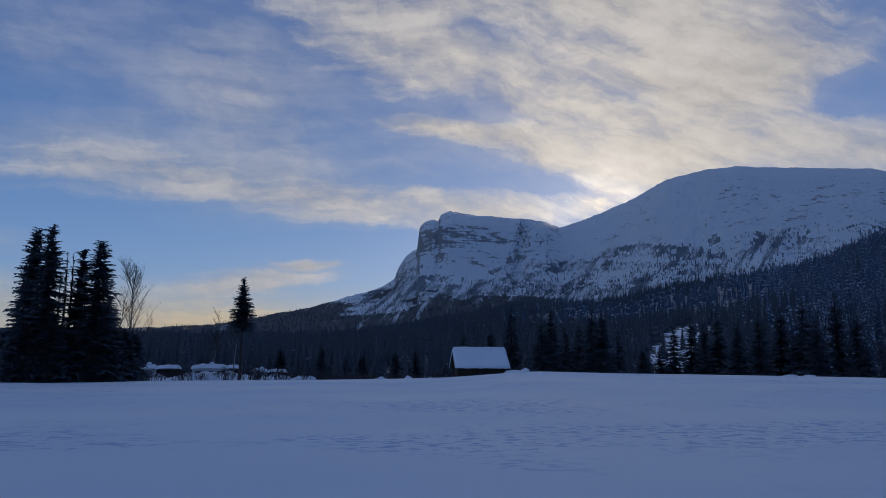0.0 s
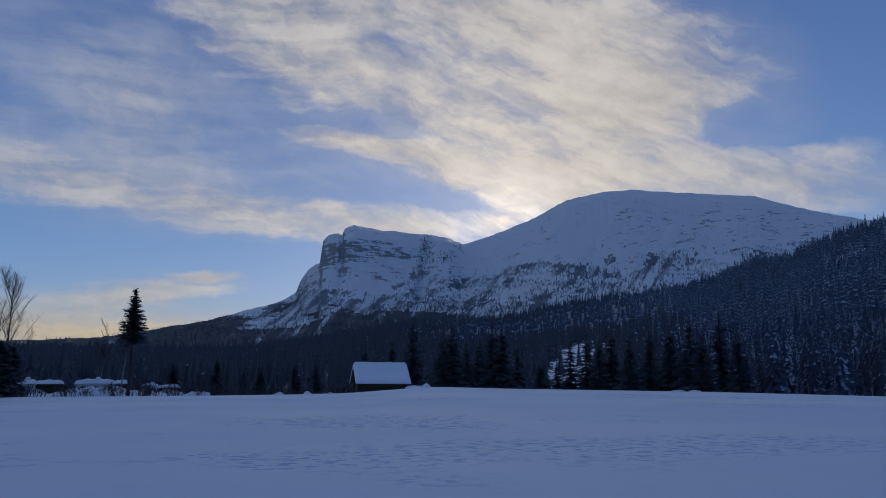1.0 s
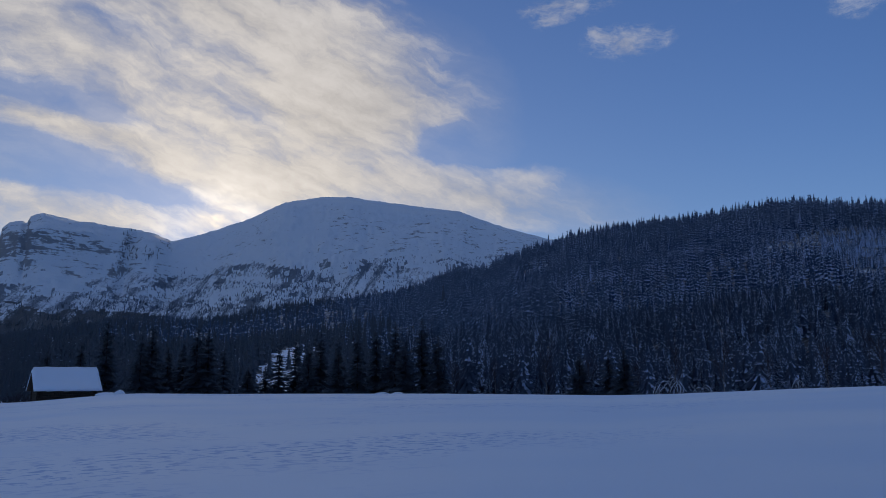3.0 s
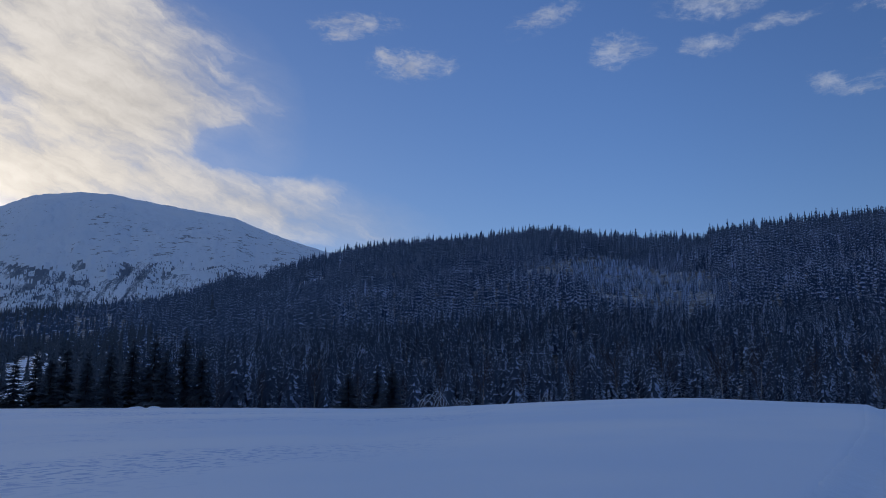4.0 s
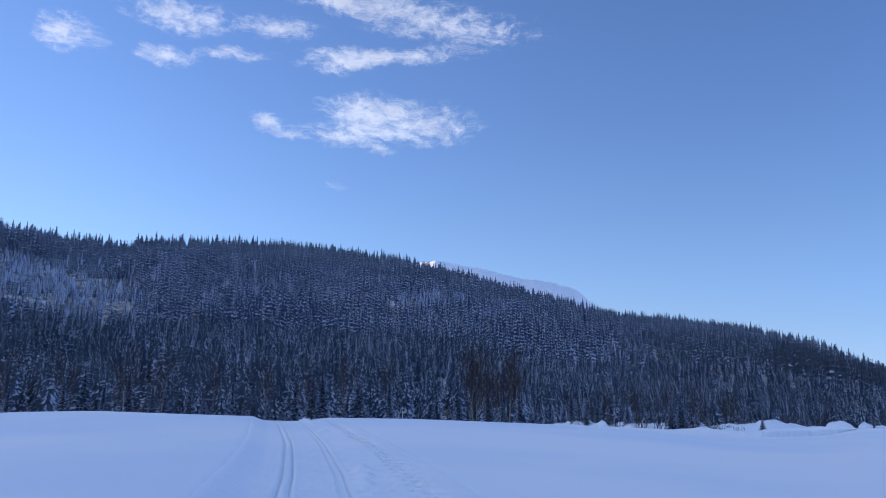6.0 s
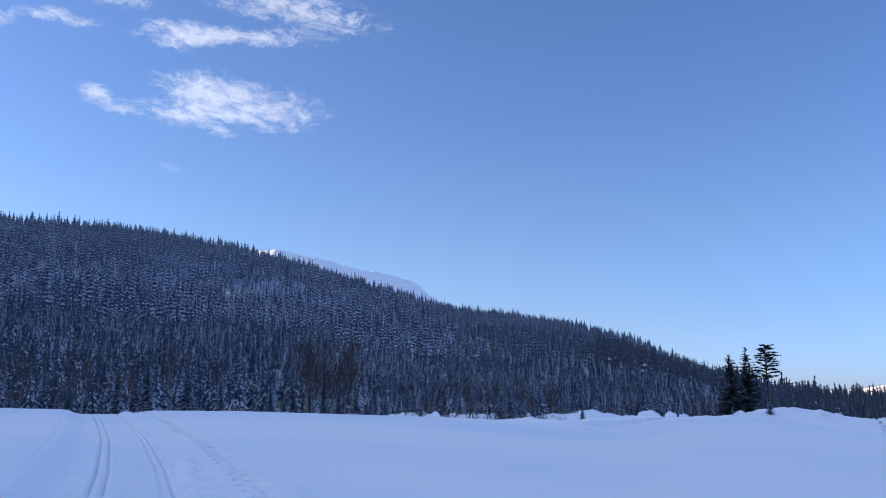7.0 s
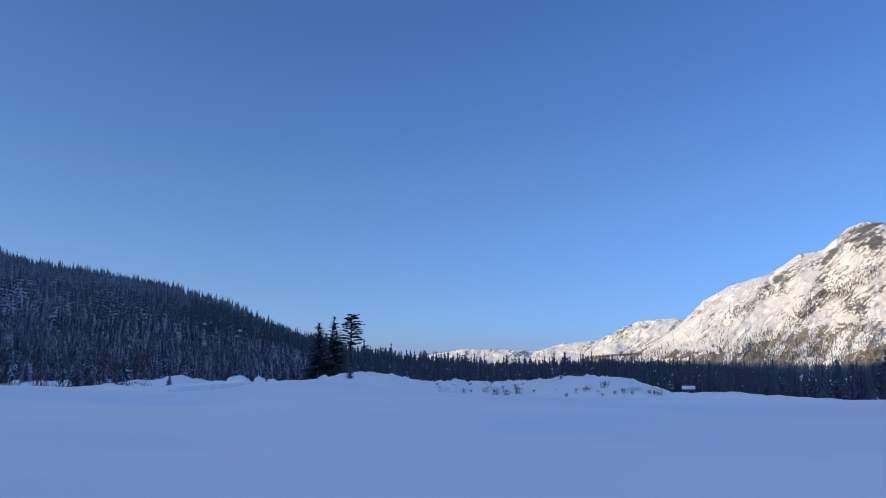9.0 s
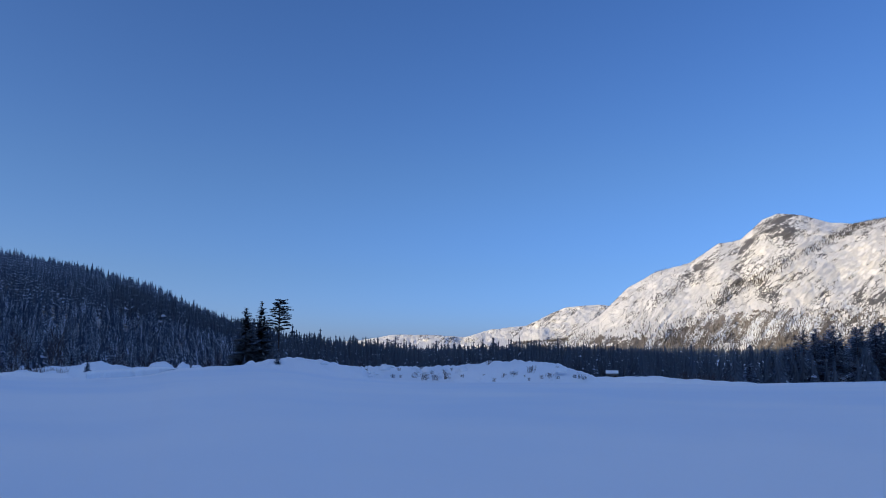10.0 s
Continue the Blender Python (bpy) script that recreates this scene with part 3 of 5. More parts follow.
def massif_outcrops(az, rise, arc, z):
    """Bare rock on the massif: how far it is stripped, and where thin ledges break the snow."""
    tower = step((az + 2.6) / 0.5) * step((0.2 - az) / 0.6) * step((rise - 7.3) / 0.6)
    flank = step((az + 6.5) / 2) * step((1.5 - az) / 2) * step((rise - 3.6) / 1.0) * step((7.4 - rise) / 1.0)
    bare = 0.07 * tower + 0.06 * flank
    for a, e, long, high, tilt in ((4.6, 8.85, 0.8, 0.11, -0.08), (2.4, 7.3, 0.45, 0.14, -0.3), (3.1, 7.05, 0.4, 0.1, -0.25), (5.8, 7.4, 0.45, 0.2, 0.7), (5.0, 7.3, 0.25, 0.35, 1.2), (-0.1, 9.9, 0.5, 0.1, 0.0), (0.3, 7.9, 0.5, 0.1, 0.1)):
        bare = bare + 0.3 * np.exp(-((az - a) / long) ** 2 - ((rise - e - tilt * (az - a)) / high) ** 2)
    dome = step((az - 9) / 4) * step((rise - 8.6) / 1.0) * step((12.9 - rise) / 1.2) * (0.55 + 0.45 * step((az - 17) / 5))
    plateau = 0.8 * step((az - 0.5) / 1.0) * step((9 - az) / 2) * step((rise - 6.8) / 0.6) * step((10.2 - rise) / 0.6)
    return bare, np.maximum(dome, plateau)


_, massif_net = mountain(
    "mountain_massif", "snow-covered mountain with a sheer rock cliff beside a broad rounded dome", [ROCK, WOODED, SPARSE],
    [(-36, 1.6), (-30, 1.8), (-22, 2.02), (-16.8, 2.4), (-13.2, 3.05), (-9.5, 3.87), (-7.84, 4.42), (-5.73, 5.0), (-4.54, 5.42), (-3.65, 6.05), (-3.45, 6.75), (-2.86, 7.7), (-2.25, 8.13), (-1.98, 8.2), (-1.92, 8.95), (-1.8, 9.9),
     (-1.4, 10.32), (-0.63, 10.5), (-0.36, 10.32), (-0.25, 10.8), (0.56, 11.2), (1.3, 11.0), (2.9, 10.8), (5.9, 10.57), (7.8, 10.29), (8.9, 9.84), (11.9, 10.78), (14.4, 11.85), (16.9, 13.1), (19.7, 13.66), (21.6, 13.68), (24.6, 13.3),
     (30.3, 12.7), (32.9, 11.7), (36.8, 10.55), (45, 8.5), (60, 6)],
    profile([(-40, 1500), (0, 1350), (17, 1050), (30, 850), (60, 850)], 4), profile([(-40, 3300), (0, 3000), (9, 3250), (20, 3500), (60, 3800)], 4),
    -36, 60, 0.095, 110, massif_shape, 26, 21, 0.1, 1.0, massif_cover, massif_folds, massif_outcrops)


def crag_cover(az, rise, patch):
    line = np.interp(az, [144, 149, 152, 157, 161, 166], [0.2, 0.4, 0.9, 1.9, 2.1, 1.8]) + patch * 1.4 + 0.9 * fractal(az * 2.2 + rise, rise * 3.0 - az, 143, 4, 0.65)
    meadow = (((az - 156.3) / 1.2) ** 2 + ((rise + 0.4) / 0.55) ** 2 < 1) | (((az - 151.4) / 0.9) ** 2 + ((rise - 0.75) / 0.3) ** 2 < 1)
    return np.where((rise < line) & ~meadow, 1, 0)


def crag_folds(az, rise, arc, z):
    """Strata that fall to the left across the face, metres in and out."""
    along, across = 0.77 * arc + 0.64 * z, -0.64 * arc + 0.77 * z
    return 48 * (crest_noise(along * 0.006, across * 0.02, 141, 6, 0.62) - 0.58)


def crag_outcrops(az, rise, arc, z):
    """Where the sunlit face is stripped to rock, and where snow lies smooth."""
    bare = 0 * az
    for a, e, long, high, tilt, much in ((160.3, 8.0, 1.6, 0.8, 0.1, 0.16), (157.2, 6.6, 1.5, 0.35, 0.5, 0.13), (153.6, 5.2, 1.6, 0.45, 0.35, 0.14), (150.2, 3.9, 1.0, 0.3, 0.5, 0.13), (149.3, 1.4, 0.9, 0.3, 0.3, 0.12),
                                         (158.3, 4.6, 0.8, 1.0, 1.0, 0.12), (164.5, 7.6, 2.0, 0.3, 0.55, 0.12), (162.0, 4.2, 2.6, 1.2, 0.3, -0.12), (153.0, 3.0, 1.6, 0.6, 0.6, -0.12), (164.5, 5.5, 2.0, 0.8, 0.4, -0.1)):
        bare = bare + much * np.exp(-((az - a) / long) ** 2 - ((rise - e - tilt * (az - a)) / high) ** 2)
    return bare, 0 * az


lit_shape = lambda s, az: np.interp(s, [0, 0.12, 0.5, 0.8, 1.0], [0, 0.05, 0.5, 0.86, 1.0])
_, crag_net = mountain(
    "mountain_sunlit", "sunlit craggy mountain of cracked rock and snow", [CRAG, BROWN],
    [(141, 0.2), (144.9, 0.5), (147.4, 2.14), (149.5, 4.19), (151.6, 5.3), (154, 5.92), (156, 7.2), (157.5, 7.4), (159, 8.75), (160, 9.08), (161.6, 8.8), (163.3, 8.2),
     (164.6, 8.0), (166.5, 8.3), (175, 7.5), (190, 3)], flat_line(1700), flat_line(2400), 141, 190, 0.08, 150, lit_shape, 8, 31, 0.16, 0.5, crag_cover, crag_folds, crag_outcrops)
mountain(
    "mountain_far_dome", "pale snow dome rising behind the forested ridge", BANK,
    [(78, 9.0), (84, 10.2), (86.6, 10.6), (87.9, 10.75), (91.4, 10.15), (93.5, 9.6), (97, 9.02), (98.8, 8.4), (99.8, 7.3), (101, 6), (106, 3)],
    flat_line(1500), flat_line(2900), 78, 106, 0.15, 60, lambda s, az: s ** 0.9, 20, 41, 0.3)
mountain(
    "mountain_distant", "distant snowy mountains lit by low sun", CRAG,
    [(124, 0.0), (128.7, 0.33), (130.7, 0.62), (132, 0.88), (135, 0.8), (137.4, 0.66), (139.5, 1.2), (142, 1.48), (144.9, 2.8), (147.4, 3.0), (152, 2.6), (160, 1)],
    flat_line(3700), flat_line(4300), 124, 160, 0.07, 80, lambda s, az: s, 30, 51, 0.1, 0.5, None, crag_folds)


# ---- trees ----
rng = np.random.default_rng(7)


def far_spruce(tiers, arms, seed, spread=0.85):
    """A conifer one unit high, as it shows from afar: its points, its triangles, and how much snow each point bears. A dark core under tiers of drooping boughs with snow on their tips."""
    dice = np.random.default_rng(seed)
    verts, faces, snow = [], [], []
    n = 5
    wide = 0.10
    verts += [(wide * math.cos(2 * math.pi * k / n), wide * math.sin(2 * math.pi * k / n), 0.02) for k in range(n)] + [(0, 0, 0.965)]
    faces += [(k, (k + 1) % n, n) for k in range(n)]
    snow += [-0.2] * (n + 1)
    for t in range(tiers):
        h = 0.07 + 0.80 * (t / max(tiers - 1, 1)) ** 0.95
        length = 0.215 * (1 - h) ** 0.95 + 0.008
        turn = dice.uniform(0, 6.28)
        for k in range(arms):
            a = turn + 2 * math.pi * k / arms + dice.uniform(-0.25, 0.25)
            l = length * dice.uniform(0.65, 1.2)
            w = spread * math.pi / arms
            drop = l * dice.uniform(0.2, 0.6)
            b = len(verts)
            load = dice.normal(0.12, 0.2)
            verts += [(0, 0, h + 0.09 * (1 - h) + 0.03), (l * math.cos(a - w), l * math.sin(a - w), h - drop), (l * 1.15 * math.cos(a + w), l * 1.15 * math.sin(a + w), h - drop * 0.9)]
            faces.append((b, b + 1, b + 2))
            snow += [-0.3, load, load + 0.1]
    return np.array(verts), np.array(faces), np.array(snow)


def plant(name, label, patterns, places, heights, mat, girth=1.0):
    """One mesh of many trees: woods nobody could count."""
    verts, faces, frost, total = [], [], [], 0
    luck = rng.normal(0, 0.10, len(places))
    kinds = rng.integers(0, len(patterns), len(places))
    turns = rng.uniform(0, 2 * np.pi, len(places))
    width = heights * girth * rng.uniform(0.75, 1.25, len(places))
    for k, (v, f, snow) in enumerate(patterns):
        pick = np.nonzero(kinds == k)[0]
        if not len(pick):
            continue
        c, s = np.cos(turns[pick])[:, None], np.sin(turns[pick])[:, None]
        x = (c * v[:, 0] - s * v[:, 1]) * width[pick, None] + places[pick, 0:1]
        y = (s * v[:, 0] + c * v[:, 1]) * width[pick, None] + places[pick, 1:2]
        z = v[None, :, 2] * heights[pick, None] + places[pick, 2:3]
        verts.append(np.stack([x, y, z], -1).reshape(-1, 3))
        faces.append((f[None] + (np.arange(len(pick)) * len(v))[:, None, None] + total).reshape(-1, 3))
        frost.append((luck[pick, None] + snow[None, :]).ravel())
        total += len(pick) * len(v)
    ob = new(name, mesh_of(name, np.concatenate(verts), np.concatenate(faces), mat, smooth=False))
    ob.data.attributes.new("frost", "FLOAT", "POINT").data.foreach_set("value", np.concatenate(frost).astype(np.float32))
    return tagged(ob, label, "forest", kind="stuff")


def scatter(az0, az1, r0, r1, gap, keep=None):
    """Places over a stretch of the ground, about gap metres apart, as rows of x, y, z and the pair r, az."""
    count = int(radians(az1 - az0) * (r1 * r1 - r0 * r0) / 2 / gap ** 2)
    r = np.sqrt(rng.uniform(r0 * r0, r1 * r1, count))
    az = rng.uniform(az0, az1, count)
    if keep is not None:
        ok = keep(r, az)
        r, az = r[ok], az[ok]
    x, y = r * np.sin(np.radians(az)), r * np.cos(np.radians(az))
    return np.stack([x, y, ground(r, az) - 0.2], -1), r, az


def regrowth(r, az):
    """How far inside the ragged clearings of young trees a place lies, 0 to 1."""
    rise = (ground(r, az) - EYE) / r * 57.3
    ragged = 0.75 * fractal(az * 0.32, rise * 0.7, 77, 4, 0.6)
    wide = 1 - ((az - 62) / 5.4) ** 2 - ((rise - 7.3 + 0.14 * (az - 62)) / 1.9) ** 2
    thin = 1 - ((az - 88) / 4) ** 2 - ((rise - 7.6) / 0.7) ** 2
    upper = 1 - ((az - 56.5) / 4.5) ** 2 - ((rise - 9.0) / 1.0) ** 2
    return np.maximum(np.maximum(wide, thin), upper) + ragged


def woods(r, az):
    """Where the hillside bears trees: past the field's rim, up to a little behind the crest, thinner in the clearings."""
    x, y = r * np.sin(np.radians(az)), r * np.cos(np.radians(az))
    rise = (ground(r, az) - EYE) / r * 57.3
    thin = fractal(x * 0.008, y * 0.008, 71, 3)
    chance = np.where((thin > 0.28) & (az > 27), 0.95, 1.0)
    chance = np.where(regrowth(r, az) > 0.2, 0.42, chance)
    chance = np.where(glade(r, az), 0.18, chance)
    low = (rise + 6.8 / r * 57.3 < HILL_EL(az) + 0.3) | (az < 115) | (az > 157)
    return (rng.uniform(0, 1, len(r)) < chance) & (r < HILL_FAR(az) + 6) & low


SMALL = [far_spruce(6, 5, k) for k in range(8)]
TINY = [far_spruce(3, 5, 20 + k) for k in range(5)]
MEDIUM = [far_spruce(12, 9, 40 + k, 0.66) for k in range(8)]


def side_of(az, line, soft):
    """Which places lie past an azimuth, with a frayed border."""
    return az + rng.normal(0, soft, len(az)) > line


def tall(count, mean, spread=0.22):
    return np.clip(rng.normal(mean, mean * spread, count), mean * 0.45, mean * 1.5)


def old_edge(r, az):
    return woods(r, az) & (r > EDGE_FAR(az) + 34) & ~((np.abs(az - 148.2) < 1.4) & (r < 175))


p, r, az = scatter(18, 126, 230, 760, 3.4, lambda r, az: woods(r, az) & side_of(az, 26, 2.5))
rise = (ground(r, az) - EYE) / r * 57.3
low = 1 - 0.5 * step((regrowth(r, az) + 0.4) / 0.8)
size = tall(len(p), 1.0, 0.28) * np.interp(r, [230, 650], [7.0, 10.0]) * low * (1 - 0.25 * step((az - 92) / 14))
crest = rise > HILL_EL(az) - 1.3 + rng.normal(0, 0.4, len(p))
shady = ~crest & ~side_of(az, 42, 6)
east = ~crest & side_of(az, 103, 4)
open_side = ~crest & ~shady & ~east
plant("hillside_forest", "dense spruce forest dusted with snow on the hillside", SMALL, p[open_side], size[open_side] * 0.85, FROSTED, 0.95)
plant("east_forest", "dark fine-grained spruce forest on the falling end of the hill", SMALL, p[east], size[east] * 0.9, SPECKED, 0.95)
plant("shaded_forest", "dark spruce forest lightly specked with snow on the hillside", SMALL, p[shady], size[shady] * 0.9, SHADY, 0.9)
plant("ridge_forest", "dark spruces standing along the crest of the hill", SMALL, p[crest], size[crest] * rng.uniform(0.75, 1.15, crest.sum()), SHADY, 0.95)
p, r, az = scatter(56, 92, 230, 640, 2.8, lambda r, az: (regrowth(r, az) > 0.2) & (rng.uniform(0, 1, len(r)) < 0.45 + 1.3 * fractal(r * 0.06, az * 1.9, 79, 4)))
plant("young_forest", "frosted young spruce growing back in a hillside clearing", SMALL, p, tall(len(p), 3.4, 0.4), HOAR, 1.0)
p, r, az = scatter(24, 127, 90, 235, 2.7, old_edge)
size = tall(len(p), 1.0, 0.3) * np.interp(az, [26, 34, 60, 90, 100], [7.5, 6.5, 5.2, 4.4, 3.6])
snowy = side_of(az, 57, 5) & ((r > 150 + rng.normal(0, 22, len(p))) | side_of(az, 78, 5))
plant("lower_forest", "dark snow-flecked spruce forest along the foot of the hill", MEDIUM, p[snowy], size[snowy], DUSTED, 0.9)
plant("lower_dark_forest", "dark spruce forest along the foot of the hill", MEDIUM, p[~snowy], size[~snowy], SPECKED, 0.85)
p, r, az = scatter(92, 127, 94, 200, 2.5, lambda r, az: r > EDGE_FAR(az) + 32)
plant("thicket", "thicket of small snow-specked spruces below the hill", MEDIUM, p, tall(len(p), 3.2, 0.3), SPECKED, 0.85)
p, r, az = scatter(-36, 34, 420, 1600, 11.5, lambda r, az: woods(r, az) & ~side_of(az, 26, 2.5))
young_wood = side_of(az, 7, 3) & (fractal(p[:, 0] * 0.006, p[:, 1] * 0.006, 93, 3) > -0.25)
plant("slope_forest", "frosted young forest on the slope under the mountain", TINY, p[young_wood], tall(young_wood.sum(), 10), SHADY, 1.0)
p = p[~young_wood]
plant("valley_forest", "dark forest covering the valley and the lower mountain slopes", TINY, p, tall(len(p), 12), NEEDLES, 1.1)
p, r, az = scatter(-36, 25, 112, 215, 4.6, old_edge)
plant("valley_near_forest", "dark spruces standing behind the snow field", MEDIUM, p, tall(len(p), 6.4), NEEDLES, 0.8)
p, r, az = scatter(-36, 25, 215, 430, 5.5, old_edge)
plant("valley_edge_forest", "dark spruce forest beyond the snow field", SMALL, p, tall(len(p), 8.0), NEEDLES, 0.85)
p, r, az = scatter(123, 172, 93, 230, 3.0, lambda r, az: woods(r, az) & (r > EDGE_FAR(az) + 33) & ~((np.abs(az - 148.2) < 1.4) & (r < 175)))
plant("far_side_edge_forest", "dark spruces at the foot of the far side forest", MEDIUM, p, tall(len(p), 6.0), DIM, 0.85)
p, r, az = scatter(121, 134, 70, 97, 2.0)
plant("gap_thicket", "low dark spruces in the dip behind the snow mound", MEDIUM, p, tall(len(p), 3.4, 0.25), DIM, 0.95)
p, r, az = scatter(112, 172, 230, 460, 3.6, old_edge)
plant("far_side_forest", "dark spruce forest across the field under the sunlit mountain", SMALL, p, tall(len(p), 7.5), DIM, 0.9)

p, r, az = scatter(122, 172, 800, 1400, 14.0)
plant("distant_forest", "distant strip of dark forest on the valley floor", TINY, p, tall(len(p), 12), NEEDLES, 1.2)


def on_slopes(net, count, keep, seed):
    """Places on a mountain's face, where keep says so."""
    az, s, mesh = net
    dice = np.random.default_rng(seed)
    i, j = dice.integers(0, len(s) - 6, count), dice.integers(0, len(az) - 1, count)
    u, v = dice.uniform(0, 1, (2, count, 1))
    at = mesh[i, j] * (1 - u) * (1 - v) + mesh[i + 1, j] * u * (1 - v) + mesh[i, j + 1] * (1 - u) * v + mesh[i + 1, j + 1] * u * v
    r = np.hypot(at[:, 0], at[:, 1])
    a = np.degrees(np.arctan2(at[:, 0], at[:, 1])) % 360
    a = np.where(a > 300, a - 360, a)
    rise = np.degrees(np.arctan2(at[:, 2] - EYE, r))
    return at[keep(a, rise, fractal(at[:, 0] * 0.006, at[:, 1] * 0.006, seed, 4), dice.uniform(0, 1, count))] - (0, 0, 0.5)


def massif_trees(a, rise, patch, luck):
    dense = step((wood_line(a) + 0.5 - rise) / 1.6) * 0.85
    gully = np.abs(a - 11.6 - (7.6 - rise) * 0.24) < 0.14 + 0.25 * step((6.6 - rise) / 1.5)
    return (luck < dense * step(patch * 1.6 + 0.75)) & ~(gully & (rise > 5.2))


def belt_trees(a, rise, patch, luck):
    """Birch scrub in broken level bands below the open snow."""
    belt = np.interp(a, [3, 9, 14, 22, 32], [6.6, 8.0, 8.5, 9.2, 9.8])
    bands = fractal(a * 0.55, rise * 3.2, 65, 4, 0.6)
    gully = np.abs(a - 11.6 - (7.6 - rise) * 0.24) < 0.14 + 0.25 * step((6.6 - rise) / 1.5)
    return (luck < step((belt - rise) / 1.3) * step((a - 2) / 4) * step((bands + 0.22) / 0.4)) & ~gully


def cleft_trees(a, rise, patch, luck):
    branch = np.exp(-(((a - 6.9 - (rise - 8.9) * 0.2) / 0.9) ** 2) - ((rise - 8.6 - 0.35 * np.abs(a - 6.9)) / 0.42) ** 2)
    stem = np.exp(-(((a - 5.6 - (rise - 8.4) * 0.25) / 0.26) ** 2) - ((rise - 8.6) / 1.2) ** 2)
    return luck < 1.3 * np.maximum(branch, stem) * step(patch + 0.9)


p = on_slopes(massif_net, 34000, massif_trees, 61)
plant("mountain_woods", "sparse dark birch and spruce on the lower mountain", [far_spruce(1, 4, 60)], p, tall(len(p), 8.5, 0.35), NEEDLES, 1.2)


p = on_slopes(massif_net, 190000, belt_trees, 67)
plant("mountain_birches", "grey birch scrub in bands on the mountain slope", [far_spruce(0, 4, 69)], p, tall(len(p), 4.2, 0.4), SHADY, 2.0)
p = on_slopes(massif_net, 90000, cleft_trees, 64)
plant("cleft_woods", "dark trees growing in a branching cleft of the mountain", [far_spruce(1, 4, 68)], p, tall(len(p), 10), NEEDLES, 1.3)


def crag_trees(a, rise, patch, luck):
    band = fractal((a * 0.8 + rise * 0.6) * 0.16, (rise * 0.8 - a * 0.6) * 0.75, 63, 4, 0.55)
    belt = 0.9 * step((0.62 + 0.5 * patch - np.abs(rise - 3.8 - (a - 156.9) * 0.49 + 0.4 * patch)) / 0.3) * step((a - 154.5) / 2)
    return luck < belt + 0.55 * step((band - 0.34) / 0.2) * step((patch + 0.5) / 0.7) * step((a - 150) / 4) * step((7.2 - rise) / 1.5) + 0.45 * step((2.3 + 1.8 * patch - rise) / 1.2) * step((a - 149) / 4) + 0.3 * step((1.4 - rise) / 1.4)


p = on_slopes(crag_net, 90000, crag_trees, 62)
plant("crag_woods", "brown and green trees growing on the sunlit slope", [far_spruce(1, 5, 66), far_spruce(1, 5, 67)], p, tall(len(p), 6.0, 0.35), SCRUB, 0.9)


# ---- trees one can pick out ----
def tube(points, radii, sides, verts, faces):
    base = len(verts)
    for k, (p, rad) in enumerate(zip(points, radii)):
        ahead = (points[min(k + 1, len(points) - 1)] - points[max(k - 1, 0)]).normalized()
        side = ahead.orthogonal().normalized()
        other = ahead.cross(side)
        for n in range(sides):
            a = 2 * math.pi * n / sides
            verts.append(p + (side * math.cos(a) + other * math.sin(a)) * rad)
    for k in range(len(points) - 1):
        for n in range(sides):
            m = (n + 1) % sides
            faces.append((base + k * sides + n, base + k * sides + m, base + (k + 1) * sides + m, base + (k + 1) * sides + n))


def trunk_mesh(height, girth, dice, mat, lean=0.03, top=0.06):
    verts, faces = [], []
    bend = [Vector((0, 0, -0.4))]
    for k in range(1, 9):
        bend.append(bend[-1] + Vector((dice.uniform(-lean, lean), dice.uniform(-lean, lean), (height + 0.4) / 8)))
    tube(bend, [girth * (1 - (1 - top) * k / 8) for k in range(9)], 7, verts, faces)
    return mesh_of("trunk", verts, faces, mat)


